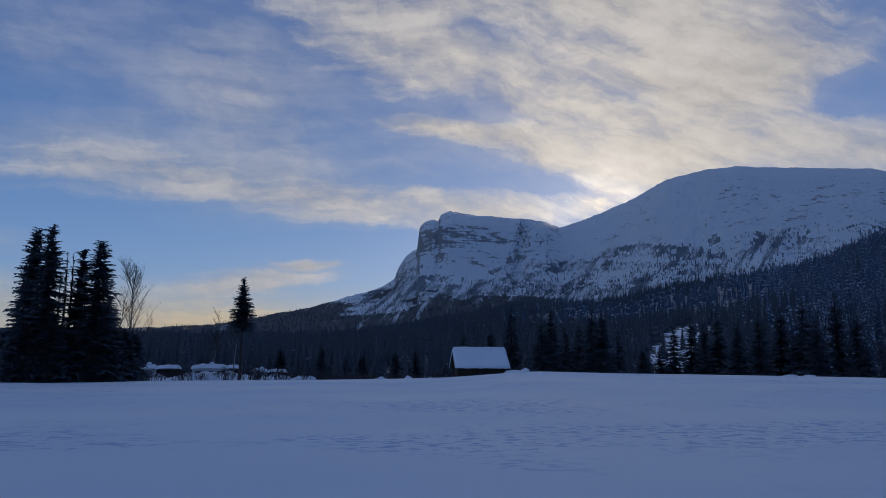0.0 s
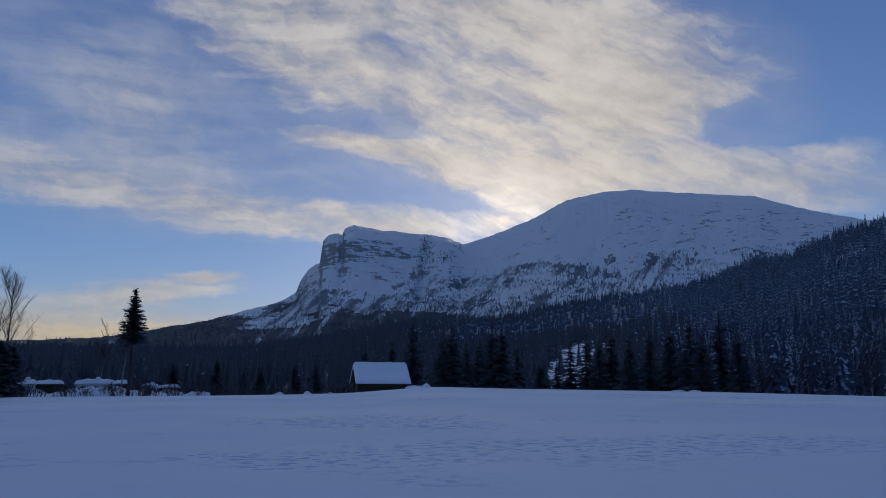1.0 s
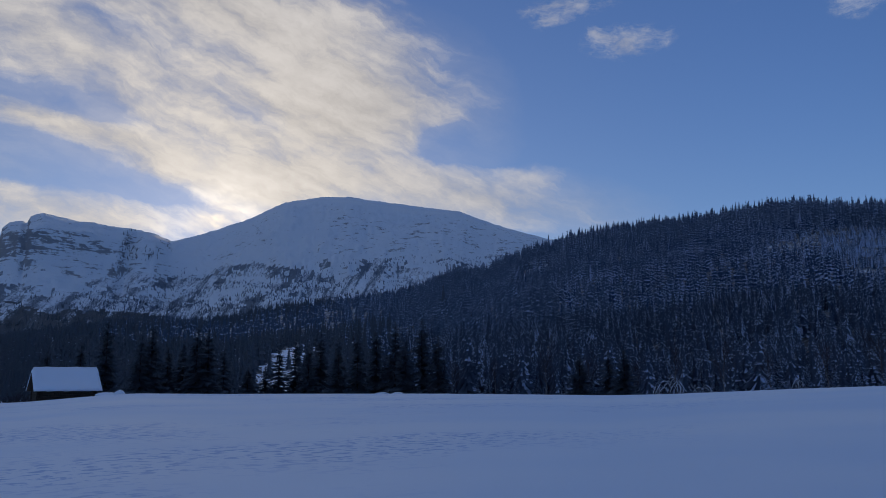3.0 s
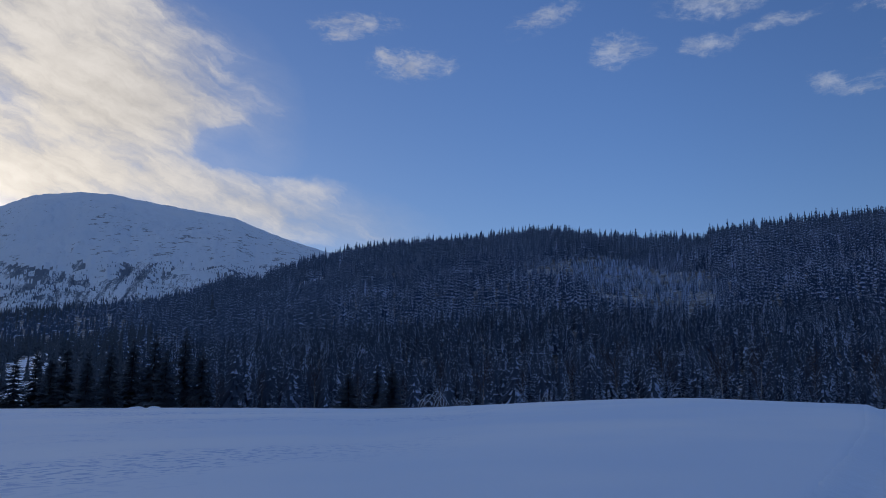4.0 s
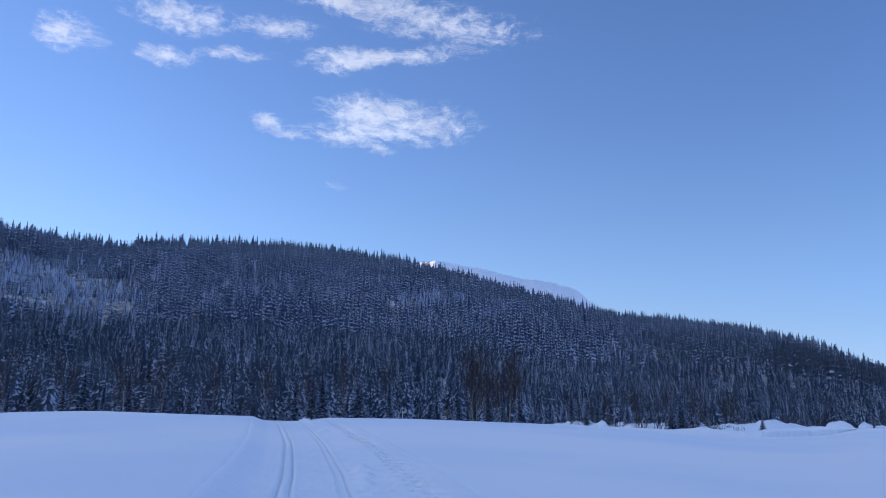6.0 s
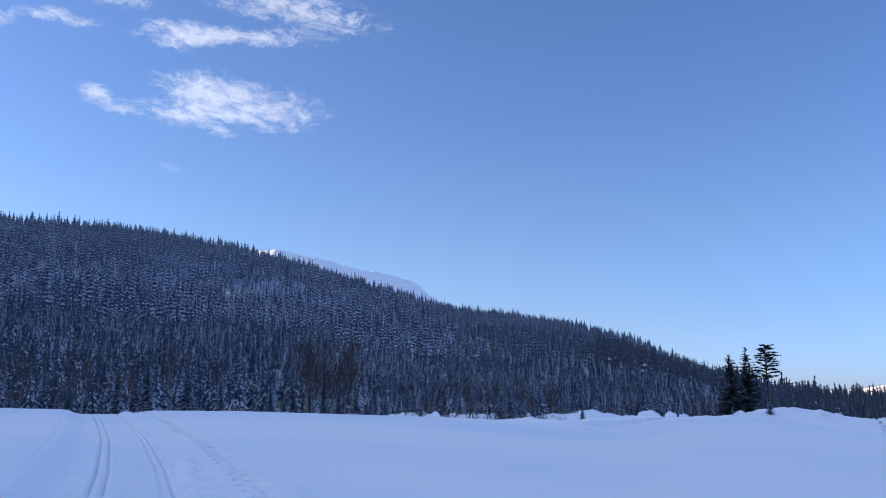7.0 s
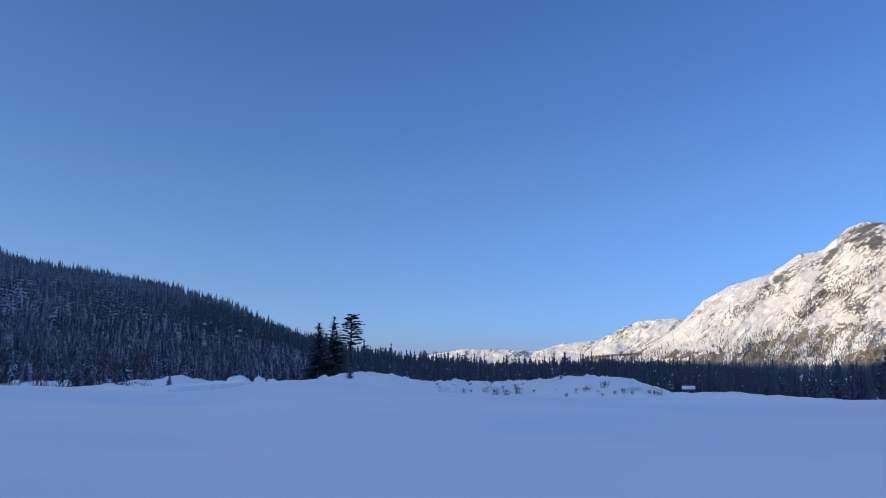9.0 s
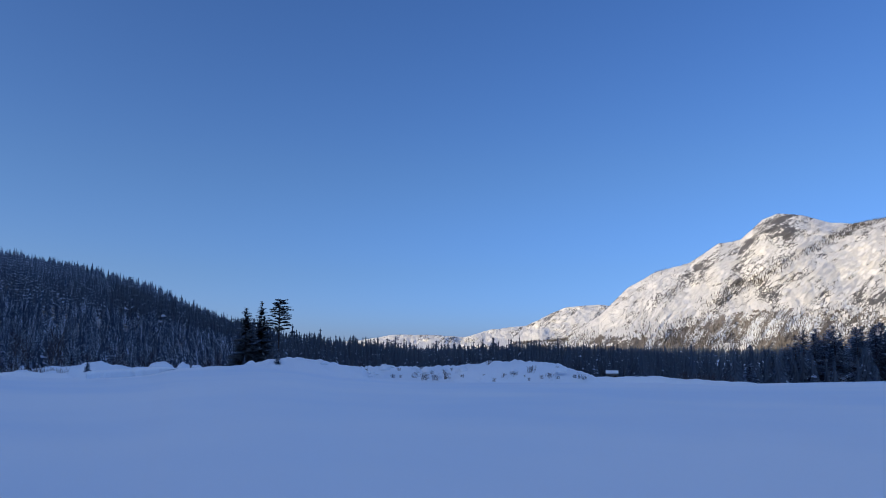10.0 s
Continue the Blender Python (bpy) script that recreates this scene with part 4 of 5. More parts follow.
def spruce_parts(height, width, seed, bare=0.06, gaps=0.08, thin=0.8, full=1.0, snowy=0.1):
    """The trunk and the crown of a spruce: whorls of drooping boughs, each a spray of narrow fingers."""
    dice = random.Random(seed)
    verts, faces, snow = [], [], []

    def tri(a, b, c):
        n = len(verts)
        verts.extend((a, b, c))
        faces.append((n, n + 1, n + 2))
        load = dice.gauss(snowy, 0.2)
        snow.extend((-0.1, -0.1, load))

    h = bare * height
    while h < height * 0.985:
        part_up = h / height
        reach = width * (1 - part_up) ** thin * (0.75 + 0.25 * min(1, part_up * 8)) + 0.1
        arms = 9 if part_up < 0.85 else 7
        turn = dice.uniform(0, 6.28)
        for k in range(arms):
            if dice.random() < gaps:
                continue
            a = turn + 6.283 * k / arms + dice.uniform(-0.3, 0.3)
            l = reach * dice.uniform(0.6, 1.15)
            droop = dice.uniform(0.05, 0.5) - 0.65 * part_up ** 2
            out, side = Vector((math.cos(a), math.sin(a), 0)), Vector((-math.sin(a), math.cos(a), 0))
            root = Vector((0, 0, h + height * dice.uniform(-0.012, 0.012)))
            mid = root + out * l * 0.55 - Vector((0, 0, l * droop * 0.8))
            tip = root + out * l - Vector((0, 0, l * droop * 1.05))
            tri(root + side * l * 0.12, root - side * l * 0.12, mid + side * l * 0.1)
            tri(mid + side * l * 0.2, mid - side * l * 0.2, tip)
            tri(mid + side * l * 0.2, mid - side * l * 0.2, root)
            tri(root + Vector((0, 0, 0.1)), root.lerp(mid, 0.7) + side * l * 0.12, root.lerp(mid, 0.8) - side * l * 0.14 - Vector((0, 0, height * 0.035)))
            for at in (0.22, 0.4, 0.56, 0.72, 0.88):
                p = root.lerp(mid, at / 0.55) if at < 0.55 else mid.lerp(tip, (at - 0.55) / 0.45)
                spread = l * dice.uniform(0.22, 0.42) * (1.25 - at * 0.6) + 0.08
                for hand in (-1, 1):
                    end = p + side * hand * spread + out * spread * 0.6 - Vector((0, 0, spread * dice.uniform(0.1, 0.75) * (1.1 - 0.7 * part_up)))
                    tri(p - out * spread * 0.36, p + out * spread * 0.42, end)
        h += height * 0.023 / full * dice.uniform(0.75, 1.25)
    return verts, faces, snow, dice


def make_spruce(height, width, seed, mat, label, group="", **shape):
    thing = tagged(new("spruce_tree"), label, "tree", group)
    verts, faces, snow, dice = spruce_parts(height, width, seed, **shape)
    part("trunk", trunk_mesh(height * 0.97, height * 0.012 + 0.04, dice, BARK, 0.02), thing)
    crown = part("crown", mesh_of("crown", verts, faces, mat, smooth=False), thing)
    crown.data.attributes.new("frost", "FLOAT", "POINT").data.foreach_set("value", np.array(snow, np.float32))
    return thing


def twig_tree(height, seed, spread=0.35, dense=1.0, stems=1):
    """A bare birch: the trunk, and its branches and twigs."""
    dice = random.Random(seed)
    trunks, twigs = ([], []), ([], [])

    def grow(start, way, length, rad, level):
        steps = (5, 4, 2, 1)[level]
        points, p, d = [start], start, way.normalized()
        for _ in range(steps):
            d = (d + Vector((dice.uniform(-1, 1), dice.uniform(-1, 1), dice.uniform(-0.3, 0.8))) * (0.05 if level == 0 else 0.13)).normalized()
            p = p + d * length / steps
            points.append(p)
        store = trunks if level == 0 else twigs
        tube(points, [rad * (1 - 0.8 * k / steps) + 0.004 for k in range(steps + 1)], 5 if level == 0 else 3, *store)
        if level == 3:
            return
        count = int((20, 7, 4)[level] * dense)
        for k in range(count):
            at = dice.uniform(0.25 if level == 0 else 0.15, 1.0) * steps
            i = min(int(at), steps - 1)
            q = points[i].lerp(points[i + 1], at - i)
            a = dice.uniform(0, 6.283)
            away = Vector((math.cos(a), math.sin(a), dice.uniform(0.5, 1.3)))
            grow(q, (d * 0.5 + away * 0.65), length * dice.uniform(0.25, 0.45) * (1.15 - 0.5 * at / steps) * (spread / 0.35 if level == 0 else 1.2), rad * 0.3, level + 1)

    for _ in range(stems):
        a = dice.uniform(0, 6.28)
        tilt = 0.0 if stems == 1 else 0.28
        grow(Vector((dice.uniform(-0.4, 0.4) * (stems > 1), dice.uniform(-0.4, 0.4) * (stems > 1), -0.3)), Vector((math.cos(a) * tilt, math.sin(a) * tilt, 1)),
             height * (1 if stems == 1 else dice.uniform(0.7, 1)), height * 0.008 + 0.02, 0)
    return trunks, twigs


def make_birch(height, seed, label, group="", name="birch_tree", **shape):
    thing = tagged(new(name), label, "tree", group)
    trunks, twigs = twig_tree(height, seed, **shape)
    part("trunk", mesh_of("trunk", *trunks, BIRCH), thing)
    part("crown", mesh_of("crown", *twigs, TWIG), thing)
    return thing


def set_down(thing, r, az, size=1.0, turn=0.0, sink=0.1, stretch=1.0):
    thing.matrix_basis = Matrix.LocRotScale(spot(r, az, sink), Euler((0, 0, turn)), (size, size, size * stretch))
    return thing


def again(thing, r, az, size=1.0, turn=0.0, sink=0.1, stretch=1.0, label=""):
    keep = thing.scale.copy()
    thing.scale = (1, 1, 1)
    made = copy_thing(thing, Matrix.LocRotScale(spot(r, az, sink), Euler((0, 0, turn)), (size, size, size * stretch)))
    thing.scale = keep
    return tagged(made, label) if label else made


def reach_up(r, az, el):
    """The height of a tree at r, az whose top stands at that elevation."""
    return EYE + r * math.tan(radians(el)) - float(ground(r, az))


pick = random.Random(5)
CLUMP = "old spruces beside the field"
# the clump of old spruces
for n, (az, r, el, width) in enumerate([(-28.5, 90, 8.7, 2.8), (-27.6, 88, 9.0, 2.6), (-28.9, 94, 6.2, 2.2), (-25.6, 90, 7.5, 2.3), (-24.5, 88, 8.15, 2.9), (-23.8, 92, 4.2, 2.2)]):
    h = reach_up(r, az, el)
    set_down(make_spruce(h, width, 100 + n, NEEDLES, "tall dark old spruce with drooping ragged boughs", CLUMP, gaps=0.06, thin=0.48, full=1.15), r, az, turn=n)
for n, (az, r, el) in enumerate([(-26.6, 91, 7.3), (-26.2, 90, 7.4), (-26.9, 92, 6.0)]):
    h = reach_up(r, az, el)
    set_down(make_spruce(h, 0.55, 120 + n, NEEDLES, "slim half-dead spruce with a bare spindly top", CLUMP, gaps=0.72, thin=0.5), r, az)
young = [make_spruce(5.0, 1.7, 130 + k, NEEDLES, "dark young spruce in the undergrowth", "young spruces under the clump", full=0.7, gaps=0.05, thin=0.55) for k in range(3)]
for n in range(42):
    az, r = -29.9 + 7.9 * n / 41 + pick.uniform(-0.2, 0.2), pick.uniform(86, 95)
    size = pick.uniform(0.8, 1.25)
    if n < 3:
        set_down(young[n], r, az, size, pick.uniform(0, 6))
    else:
        again(young[n % 3], r, az, size, pick.uniform(0, 6))
lone_h = reach_up(93, -14.8, 5.9)
set_down(make_spruce(lone_h, 2.9, 140, NEEDLES, "solitary spruce with a slender pointed crown", bare=0.5, gaps=0.04, thin=0.72, full=1.5), 93, -14.8)
set_down(make_birch(reach_up(95, -22.2, 5.9), 150, "tall bare birch against the sky", "bare birches", spread=0.34, dense=1.25), 95, -22.2)
set_down(make_birch(reach_up(97, -23.1, 4.2), 151, "bare birch beside a taller one", "bare birches", spread=0.3), 97, -23.1)
set_down(make_birch(reach_up(120, -16.7, 2.9), 152, "thin bare birch rising from the low woods", "bare birches"), 120, -16.7)
set_down(make_birch(reach_up(92, -15.3, 3.4), 153, "thin bare birch beside the solitary spruce", "bare birches", dense=0.7), 92, -15.3)

# dark spruces behind and beside the log hut
dark = [make_spruce(10, 2.7, 160 + k, NEEDLES, "dark spruce at the edge of the snow field", "field-edge spruces", full=0.7, gaps=0.25, thin=0.75, snowy=-0.2) for k in range(4)]
DARK_ROW = [(5.2, 106, 4.1), (3.6, 112, 2.6), (7.4, 104, 3.3), (8.1, 106, 3.9), (9.2, 110, 2.5), (11.1, 104, 3.85), (11.9, 105, 3.85), (10.2, 112, 2.8), (13.0, 110, 2.3), (14.7, 100, 1.1),
            (15.9, 99, 1.1), (16.9, 100, 2.75), (18.1, 104, 3.15), (19.0, 100, 2.8), (19.9, 104, 3.6), (21.2, 98, 3.0), (-2.0, 110, 1.0), (-3.5, 114, 0.9), (1.6, 118, 2.2), (-6, 120, 0.6),
            (22.6, 100, 3.5), (24.0, 104, 3.9), (25.4, 100, 4.4), (26.2, 96, 3.2), (27.4, 102, 4.6), (28.6, 98, 3.4), (39.1, 84, 1.95), (42.3, 84, 2.35), (41.2, 90, 2.0), (-9, 116, 1.2), (-12, 120, 1.0)]
for n, (az, r, el) in enumerate(DARK_ROW):
    h = reach_up(r, az, el) / 10
    wide = max(0.75, min(1.1, h * 1.05)) if h > 0.5 else h * 1.5
    if n < 4:
        set_down(dark[n], r, az, wide, pick.uniform(0, 6), stretch=h / wide)
    else:
        again(dark[n % 4], r, az, wide, pick.uniform(0, 6), stretch=h / wide)

# frosted spruces and birches along the foot of the hill
edge = [make_spruce(9, 1.9, 170 + k, DUSTED, "snow-dusted spruce at the foot of the hill", "spruces along the forest edge", full=0.6, gaps=0.2, thin=0.8, snowy=0.35) for k in range(6)]
for n in range(84):
    az = 29 + 92 * n / 83 + pick.uniform(-0.4, 0.4)
    r = float(EDGE_FAR(az)) + pick.uniform(20, 40)
    size = pick.choice((0.25, 0.3, 0.4, 0.45, 0.5, 0.65)) * (0.75 if az > 92 else 1.0)
    if n < 6:
        set_down(edge[n], r, az, size, pick.uniform(0, 6))
    else:
        again(edge[n % 6], r, az, size, pick.uniform(0, 6))
bare = [make_birch(7, 180 + k, "bare brown birch among the spruces", "birches along the forest edge", spread=0.5, dense=1.0) for k in range(4)]
spots = [(90 + 3.8 * k / 9, 78 + 3 * (k % 3), 0.95) for k in range(10)] + [(98 + 24 * k / 21, 84 + 4 * (k % 4), 0.6) for k in range(22)] + [(30 + 55 * k / 17, 0, 0.75) for k in range(18)]
for n, (az, r, size) in enumerate(spots):
    az += pick.uniform(-0.5, 0.5)
    r = r or float(EDGE_FAR(az)) + pick.uniform(18, 30)
    size *= pick.uniform(0.75, 1.15)
    if n < 4:
        set_down(bare[n], r, az, size, pick.uniform(0, 6))
    else:
        again(bare[n % 4], r, az, size, pick.uniform(0, 6))


# the three tall trees past the mounds
TRIO = "three tall trees past the snow mounds"
set_down(make_spruce(reach_up(104, 121.2, 2.95), 3.9, 190, NEEDLES, "dark spruce standing above the forest", TRIO, gaps=0.2, thin=0.85, full=0.95), 104, 121.2)
set_down(make_spruce(reach_up(106, 122.3, 3.55), 3.6, 191, NEEDLES, "slim pointed spruce standing above the forest", TRIO, gaps=0.28, thin=0.9, full=0.85), 106, 122.3)


def make_pine(height, deep, seed):
    """A pine whose crown of flat needle layers takes up the topmost deep metres."""
    dice = random.Random(seed)
    thing = tagged(new("pine_tree"), "tall pine with open flat layers of needles", "tree", TRIO)
    verts, faces = [], []
    reaches = (1.6, 2.0, 1.8, 1.5, 1.7, 1.5, 1.5, 1.35, 1.2, 0.85)
    for k, reach in enumerate(reaches):
        for n in range(5):
            h = height - deep * (1 - k / 9) + dice.uniform(-0.3, 0.3)
            a = 1.26 * n + 0.9 * k + dice.uniform(-0.4, 0.4)
            out = Vector((math.cos(a), math.sin(a), dice.uniform(-0.05, 0.2)))
            root = Vector((0, 0, h - 0.15))
            tip = root + out * reach * dice.uniform(0.6, 1.05)
            boughs = ([], [])
            tube([root, root.lerp(tip, 0.5) + Vector((0, 0, 0.05)), tip], [0.045, 0.03, 0.015], 4, *boughs)
            part("bough", mesh_of("bough", *boughs, BARK), thing)
            for _ in range(10):
                c = root.lerp(tip, dice.uniform(0.3, 1.08)) + Vector((dice.uniform(-0.28, 0.28), dice.uniform(-0.28, 0.28), dice.uniform(0, 0.1)))
                for _ in range(34):
                    b = dice.uniform(0, 6.283)
                    end = c + Vector((math.cos(b), math.sin(b), dice.uniform(-0.2, 0.6))) * dice.uniform(0.16, 0.36)
                    w = Vector((-math.sin(b), math.cos(b), 0)) * 0.06
                    m = len(verts)
                    verts.extend((c - w, c + w, end))
                    faces.append((m, m + 1, m + 2))
    part("trunk", trunk_mesh(height * 0.99, 0.17, dice, BARK, 0.05, 0.2), thing)
    part("crown", mesh_of("crown", verts, faces, NEEDLES, smooth=False), thing)
    return thing


set_down(make_pine(reach_up(105, 123.6, 3.35), 3.9, 192), 105, 123.6)
right = [make_spruce(9, 2.6, 200 + k, SHADY, "dark spruce at the far side of the field", "spruces on the far side", full=0.6, gaps=0.28, thin=0.7, snowy=-0.1) for k in range(4)]
for n in range(54):
    az = 157.5 + 14 * n / 53 + pick.uniform(-0.3, 0.3)
    r = pick.uniform(112, 145)
    el = min(1.5, -1.6 + (az - 157.5) * 0.8) + pick.uniform(-1.1, 0.15)
    h = max(0.3, reach_up(r, az, el) / 9)
    if n < 4:
        set_down(right[n], r, az, h, pick.uniform(0, 6))
    else:
        again(right[n % 4], r, az, h, pick.uniform(0, 6))
set_down(make_spruce(reach_up(100, 157.6, -1.2), 1.6, 210, FROSTED, "small snow-covered spruce before the dark forest", gaps=0.1, thin=0.7), 100, 157.6)


# ---- snow mounds, lumps, shrubs ----
def heap(name, label, r, half, tops, seed, rough=0.12, blunt=2.2, end=0.8):
    """A long bank of snow at r metres: tops gives azimuth and elevation of its back."""
    a, el = np.array(tops, float).T
    az = np.arange(a[0], a[-1], 0.1)
    r = np.interp(az, a, np.linspace(r[0], r[1], len(a)))[None, :] if isinstance(r, tuple) else r
    u = np.linspace(-1, 1, 25)
    uu, aa = np.meshgrid(u, az, indexing="ij")
    rr = r + half * uu
    x, y = rr * np.sin(np.radians(aa)), rr * np.cos(np.radians(aa))
    base = ground(rr, aa)
    line = np.convolve(np.pad(np.interp(az, a, el), 4, mode="edge"), np.ones(9) / 9, mode="valid")
    top = EYE + r * np.tan(np.radians(line))[None, :]
    form = np.clip(1 - np.abs(uu) ** blunt, 0, 1) ** 1.2
    ends = step((aa - a[0]) / end) * step((a[-1] - aa) / end)
    high = np.maximum(top - ground(r + 0 * aa, aa), 0)
    z = base + (high + rough * (crest_noise(x * 0.5, y * 0.5, seed, 5, 0.6) - 0.62) * 3 + rough * fractal(x * 1.6, y * 1.6, seed + 3, 4)) * form * ends - 0.12 * (1 - form * ends)
    verts = np.stack([x, y, z], -1).reshape(-1, 3)
    return tagged(new(name, mesh_of(name, verts, grid_faces(len(u), len(az))[:, ::-1], BANK)), label, "snow bank")




def ploughed_bank():
    """A long low wall of ploughed snow with a steep face and a cut end."""
    az = np.arange(110.8, 116.6, 0.08)
    r = np.interp(az, [110.8, 116.6], [53.2, 55.4])
    top = EYE + r * np.tan(np.radians(np.interp(az, [110.8, 111.2, 113.2, 115.8, 116.6], [-1.70, -1.66, -1.55, -1.44, -1.56])))
    rows = []
    for back, lift in ((0.22, 0.0), (0.2, 0.45), (0.0, 0.72), (0.04, 0.92), (0.3, 1.0), (1.0, 1.03), (1.7, 0.95), (2.3, 0.4), (2.8, -0.2)):
        rr = r + back + 0.12 * fractal(az * 3.0, back + 0 * az, 311, 3)
        low = ground(rr, az) - 0.08
        z = low + (top - low) * lift + 0.035 * fractal(az * 6.0, back * 2 + 0 * az, 312, 4) * (lift > 0.3)
        rows.append(np.stack([rr * np.sin(np.radians(az)), rr * np.cos(np.radians(az)), z], -1))
    verts = np.array(rows)
    count = len(az)
    faces = [tuple(f) for f in grid_faces(len(rows), count)[:, ::-1]]
    bm = bmesh.new()
    points = [bm.verts.new(v) for v in verts.reshape(-1, 3)]
    for f in faces:
        bm.faces.new([points[k] for k in f])
    for end in (0, count - 1):
        bm.faces.new([points[k * count + end] for k in range(len(rows))])
    bmesh.ops.recalc_face_normals(bm, faces=bm.faces)
    return tagged(new("snow_bank", from_bm("snow_bank", bm, BANK, True)), "long low ploughed snow bank with a cut end", "snow bank")


ploughed_bank()
heap("snow_mound", "smooth snow mound with a rounded crest", 56, 5.0, [(118.0, -1.9), (119.5, -1.6), (121.4, -1.42), (123.0, -1.03), (124.3, -0.82), (125.2, -0.84), (128, -1.35), (130.5, -1.75)], 302, 0.14)
heap("snow_bank", "lumpy snow bank with broken snow blocks", 58, 3.5, [(128.5, -1.9), (130.5, -1.66), (134.3, -1.6), (137.5, -1.55), (138.5, -1.7)], 303, 0.27)
heap("snow_mound", "broad snow mound with twigs sticking out", 57, 4.5, [(136.2, -2.0), (137.9, -1.5), (139.8, -1.17), (143.2, -1.3), (145.2, -1.7), (146.6, -2.2), (147.6, -2.5)], 304, 0.2)
heap("snow_bank", "low snow bank along the edge of the field", 57, 1.8, [(146.2, -2.3), (149, -2.3), (151.3, -2.2), (152.8, -2.35), (154.5, -2.48), (156.5, -2.5), (158.5, -2.62)], 305, 0.07)
heap("snow_bank", "thin line of ploughed snow along the field", 56, 1.5, [(103, -1.72), (106, -1.62), (108, -1.72), (110.4, -1.9)], 306, 0.1)
heap("snow_bank", "uneven snow bank below the forest", 66, 3.0, [(96.5, -1.5), (98.5, -1.3), (101, -1.4), (104, -1.3), (107, -1.5), (110.2, -1.3), (111.4, -1.12), (112.9, -1.2), (114, -1.4), (115, -1.7), (119, -1.7), (121, -1.6), (123, -1.7)], 307, 0.22)

heap("snow_bank", "snow drift heaped before the caravans", 105, 3.0, [(-22.6, -1.6), (-21.5, -1.3), (-20, -1.45), (-18.2, -1.2), (-16.5, -1.05), (-15.2, -1.3), (-14, -1.2), (-11, -1.6)], 308, 0.3)


def lump_mesh(seed, rough=0.25):
    bm = bmesh.new()
    bmesh.ops.create_icosphere(bm, subdivisions=3, radius=1)
    for v in bm.verts:
        n = noise.fractal(v.co * 1.3 + Vector((seed * 7.1, 0, 0)), 1.0, 2.0, 4)
        v.co *= 1 + rough * n
        v.co.z = max(v.co.z, -0.25)
    return from_bm("snow_lump", bm, BANK, True)


lumps = [lump_mesh(k) for k in range(4)]
LUMPS = [(121.6, 58, 0.5, 0.4), (6.2, 84, 0.6, 0.42), (5.4, 85, 1.3, 0.32), (97, 63, 0.9, 0.5), (98.4, 61, 0.6, 0.5), (100.0, 61, 0.7, 0.55), (103.2, 61, 0.6, 0.5), (106.9, 61, 0.7, 0.5), (108.6, 61, 0.8, 0.5), (99.2, 64, 1.1, 0.7), (100.6, 63, 0.8, 0.5),
         (104.5, 65, 0.9, 0.5), (102, 62, 0.7, 0.5), (88.3, 62, 1.0, 0.3), (126.9, 53, 0.3, 0.2)]
LUMPS += [(131.4, 55, 0.5, 0.35), (134.6, 55, 0.45, 0.35), (137.2, 55, 0.5, 0.4), (141, 54, 0.4, 0.3), (144.5, 54, 0.45, 0.3),
         (24.5, 76, 0.8, 0.14), (25.6, 77, 0.6, 0.14), (-20.5, 109, 1.6, 1.0), (-18.9, 109, 1.0, 0.7), (-15.5, 109, 1.8, 1.2), (-13.8, 108, 1.2, 0.8), (-12.2, 110, 1.6, 0.9), (-10.5, 110, 1.5, 0.7), (46.2, 84, 1.6, 0.9), (48.2, 84, 1.2, 0.5)]
for n, (az, r, w, h) in enumerate(LUMPS):
    ob = tagged(new("snow_lump", lumps[n % 4]), "rounded lump of snow over a buried stone", "snow lump", "lumps of snow at the edge of the field")
    up = 0.7 if 126 < az < 145 else 0.0
    ob.matrix_basis = Matrix.LocRotScale(spot(r, az) + Vector((0, 0, up)), Euler((0, 0, n)), (w, w * 0.8, h))

for n, (az, el, w, h, word) in enumerate([(115.4, -1.08, 0.95, 0.55, "domed block of snow with a hollowed end"), (117.0, -1.14, 0.5, 0.4, "small pointed heap of snow"), (117.9, -1.28, 0.55, 0.3, "low heap of snow")]):
    ob = tagged(new("snow_lump", lumps[n]), word + " on the bank", "snow lump", "lumps of snow at the edge of the field")
    ob.matrix_basis = Matrix.LocRotScale(heading(az) * 57.5 + Vector((0, 0, EYE + 57.5 * math.tan(radians(el)) - h)), Euler((0, 0, n + 1)), (w, w * 0.8, h))
for n in range(80):
    az = pick.uniform(129, 144.5) if n < 64 else pick.uniform(111, 120)
    r = pick.uniform(53.0, 56.0) if n < 64 else pick.uniform(62, 65)
    size = pick.uniform(0.08, 0.26)
    ob = tagged(new("snow_block", lumps[n % 4]), "broken block of snow on a snow bank", "snow block", "blocks of snow on the banks")
    ob.matrix_basis = Matrix.LocRotScale(spot(r, az) + Vector((0, 0, (r - 52.8) * 0.3 if n < 64 else 0.3)), Euler((pick.uniform(-0.3, 0.3), 0, n)), (size, size * 0.8, size * pick.uniform(0.5, 0.9)))


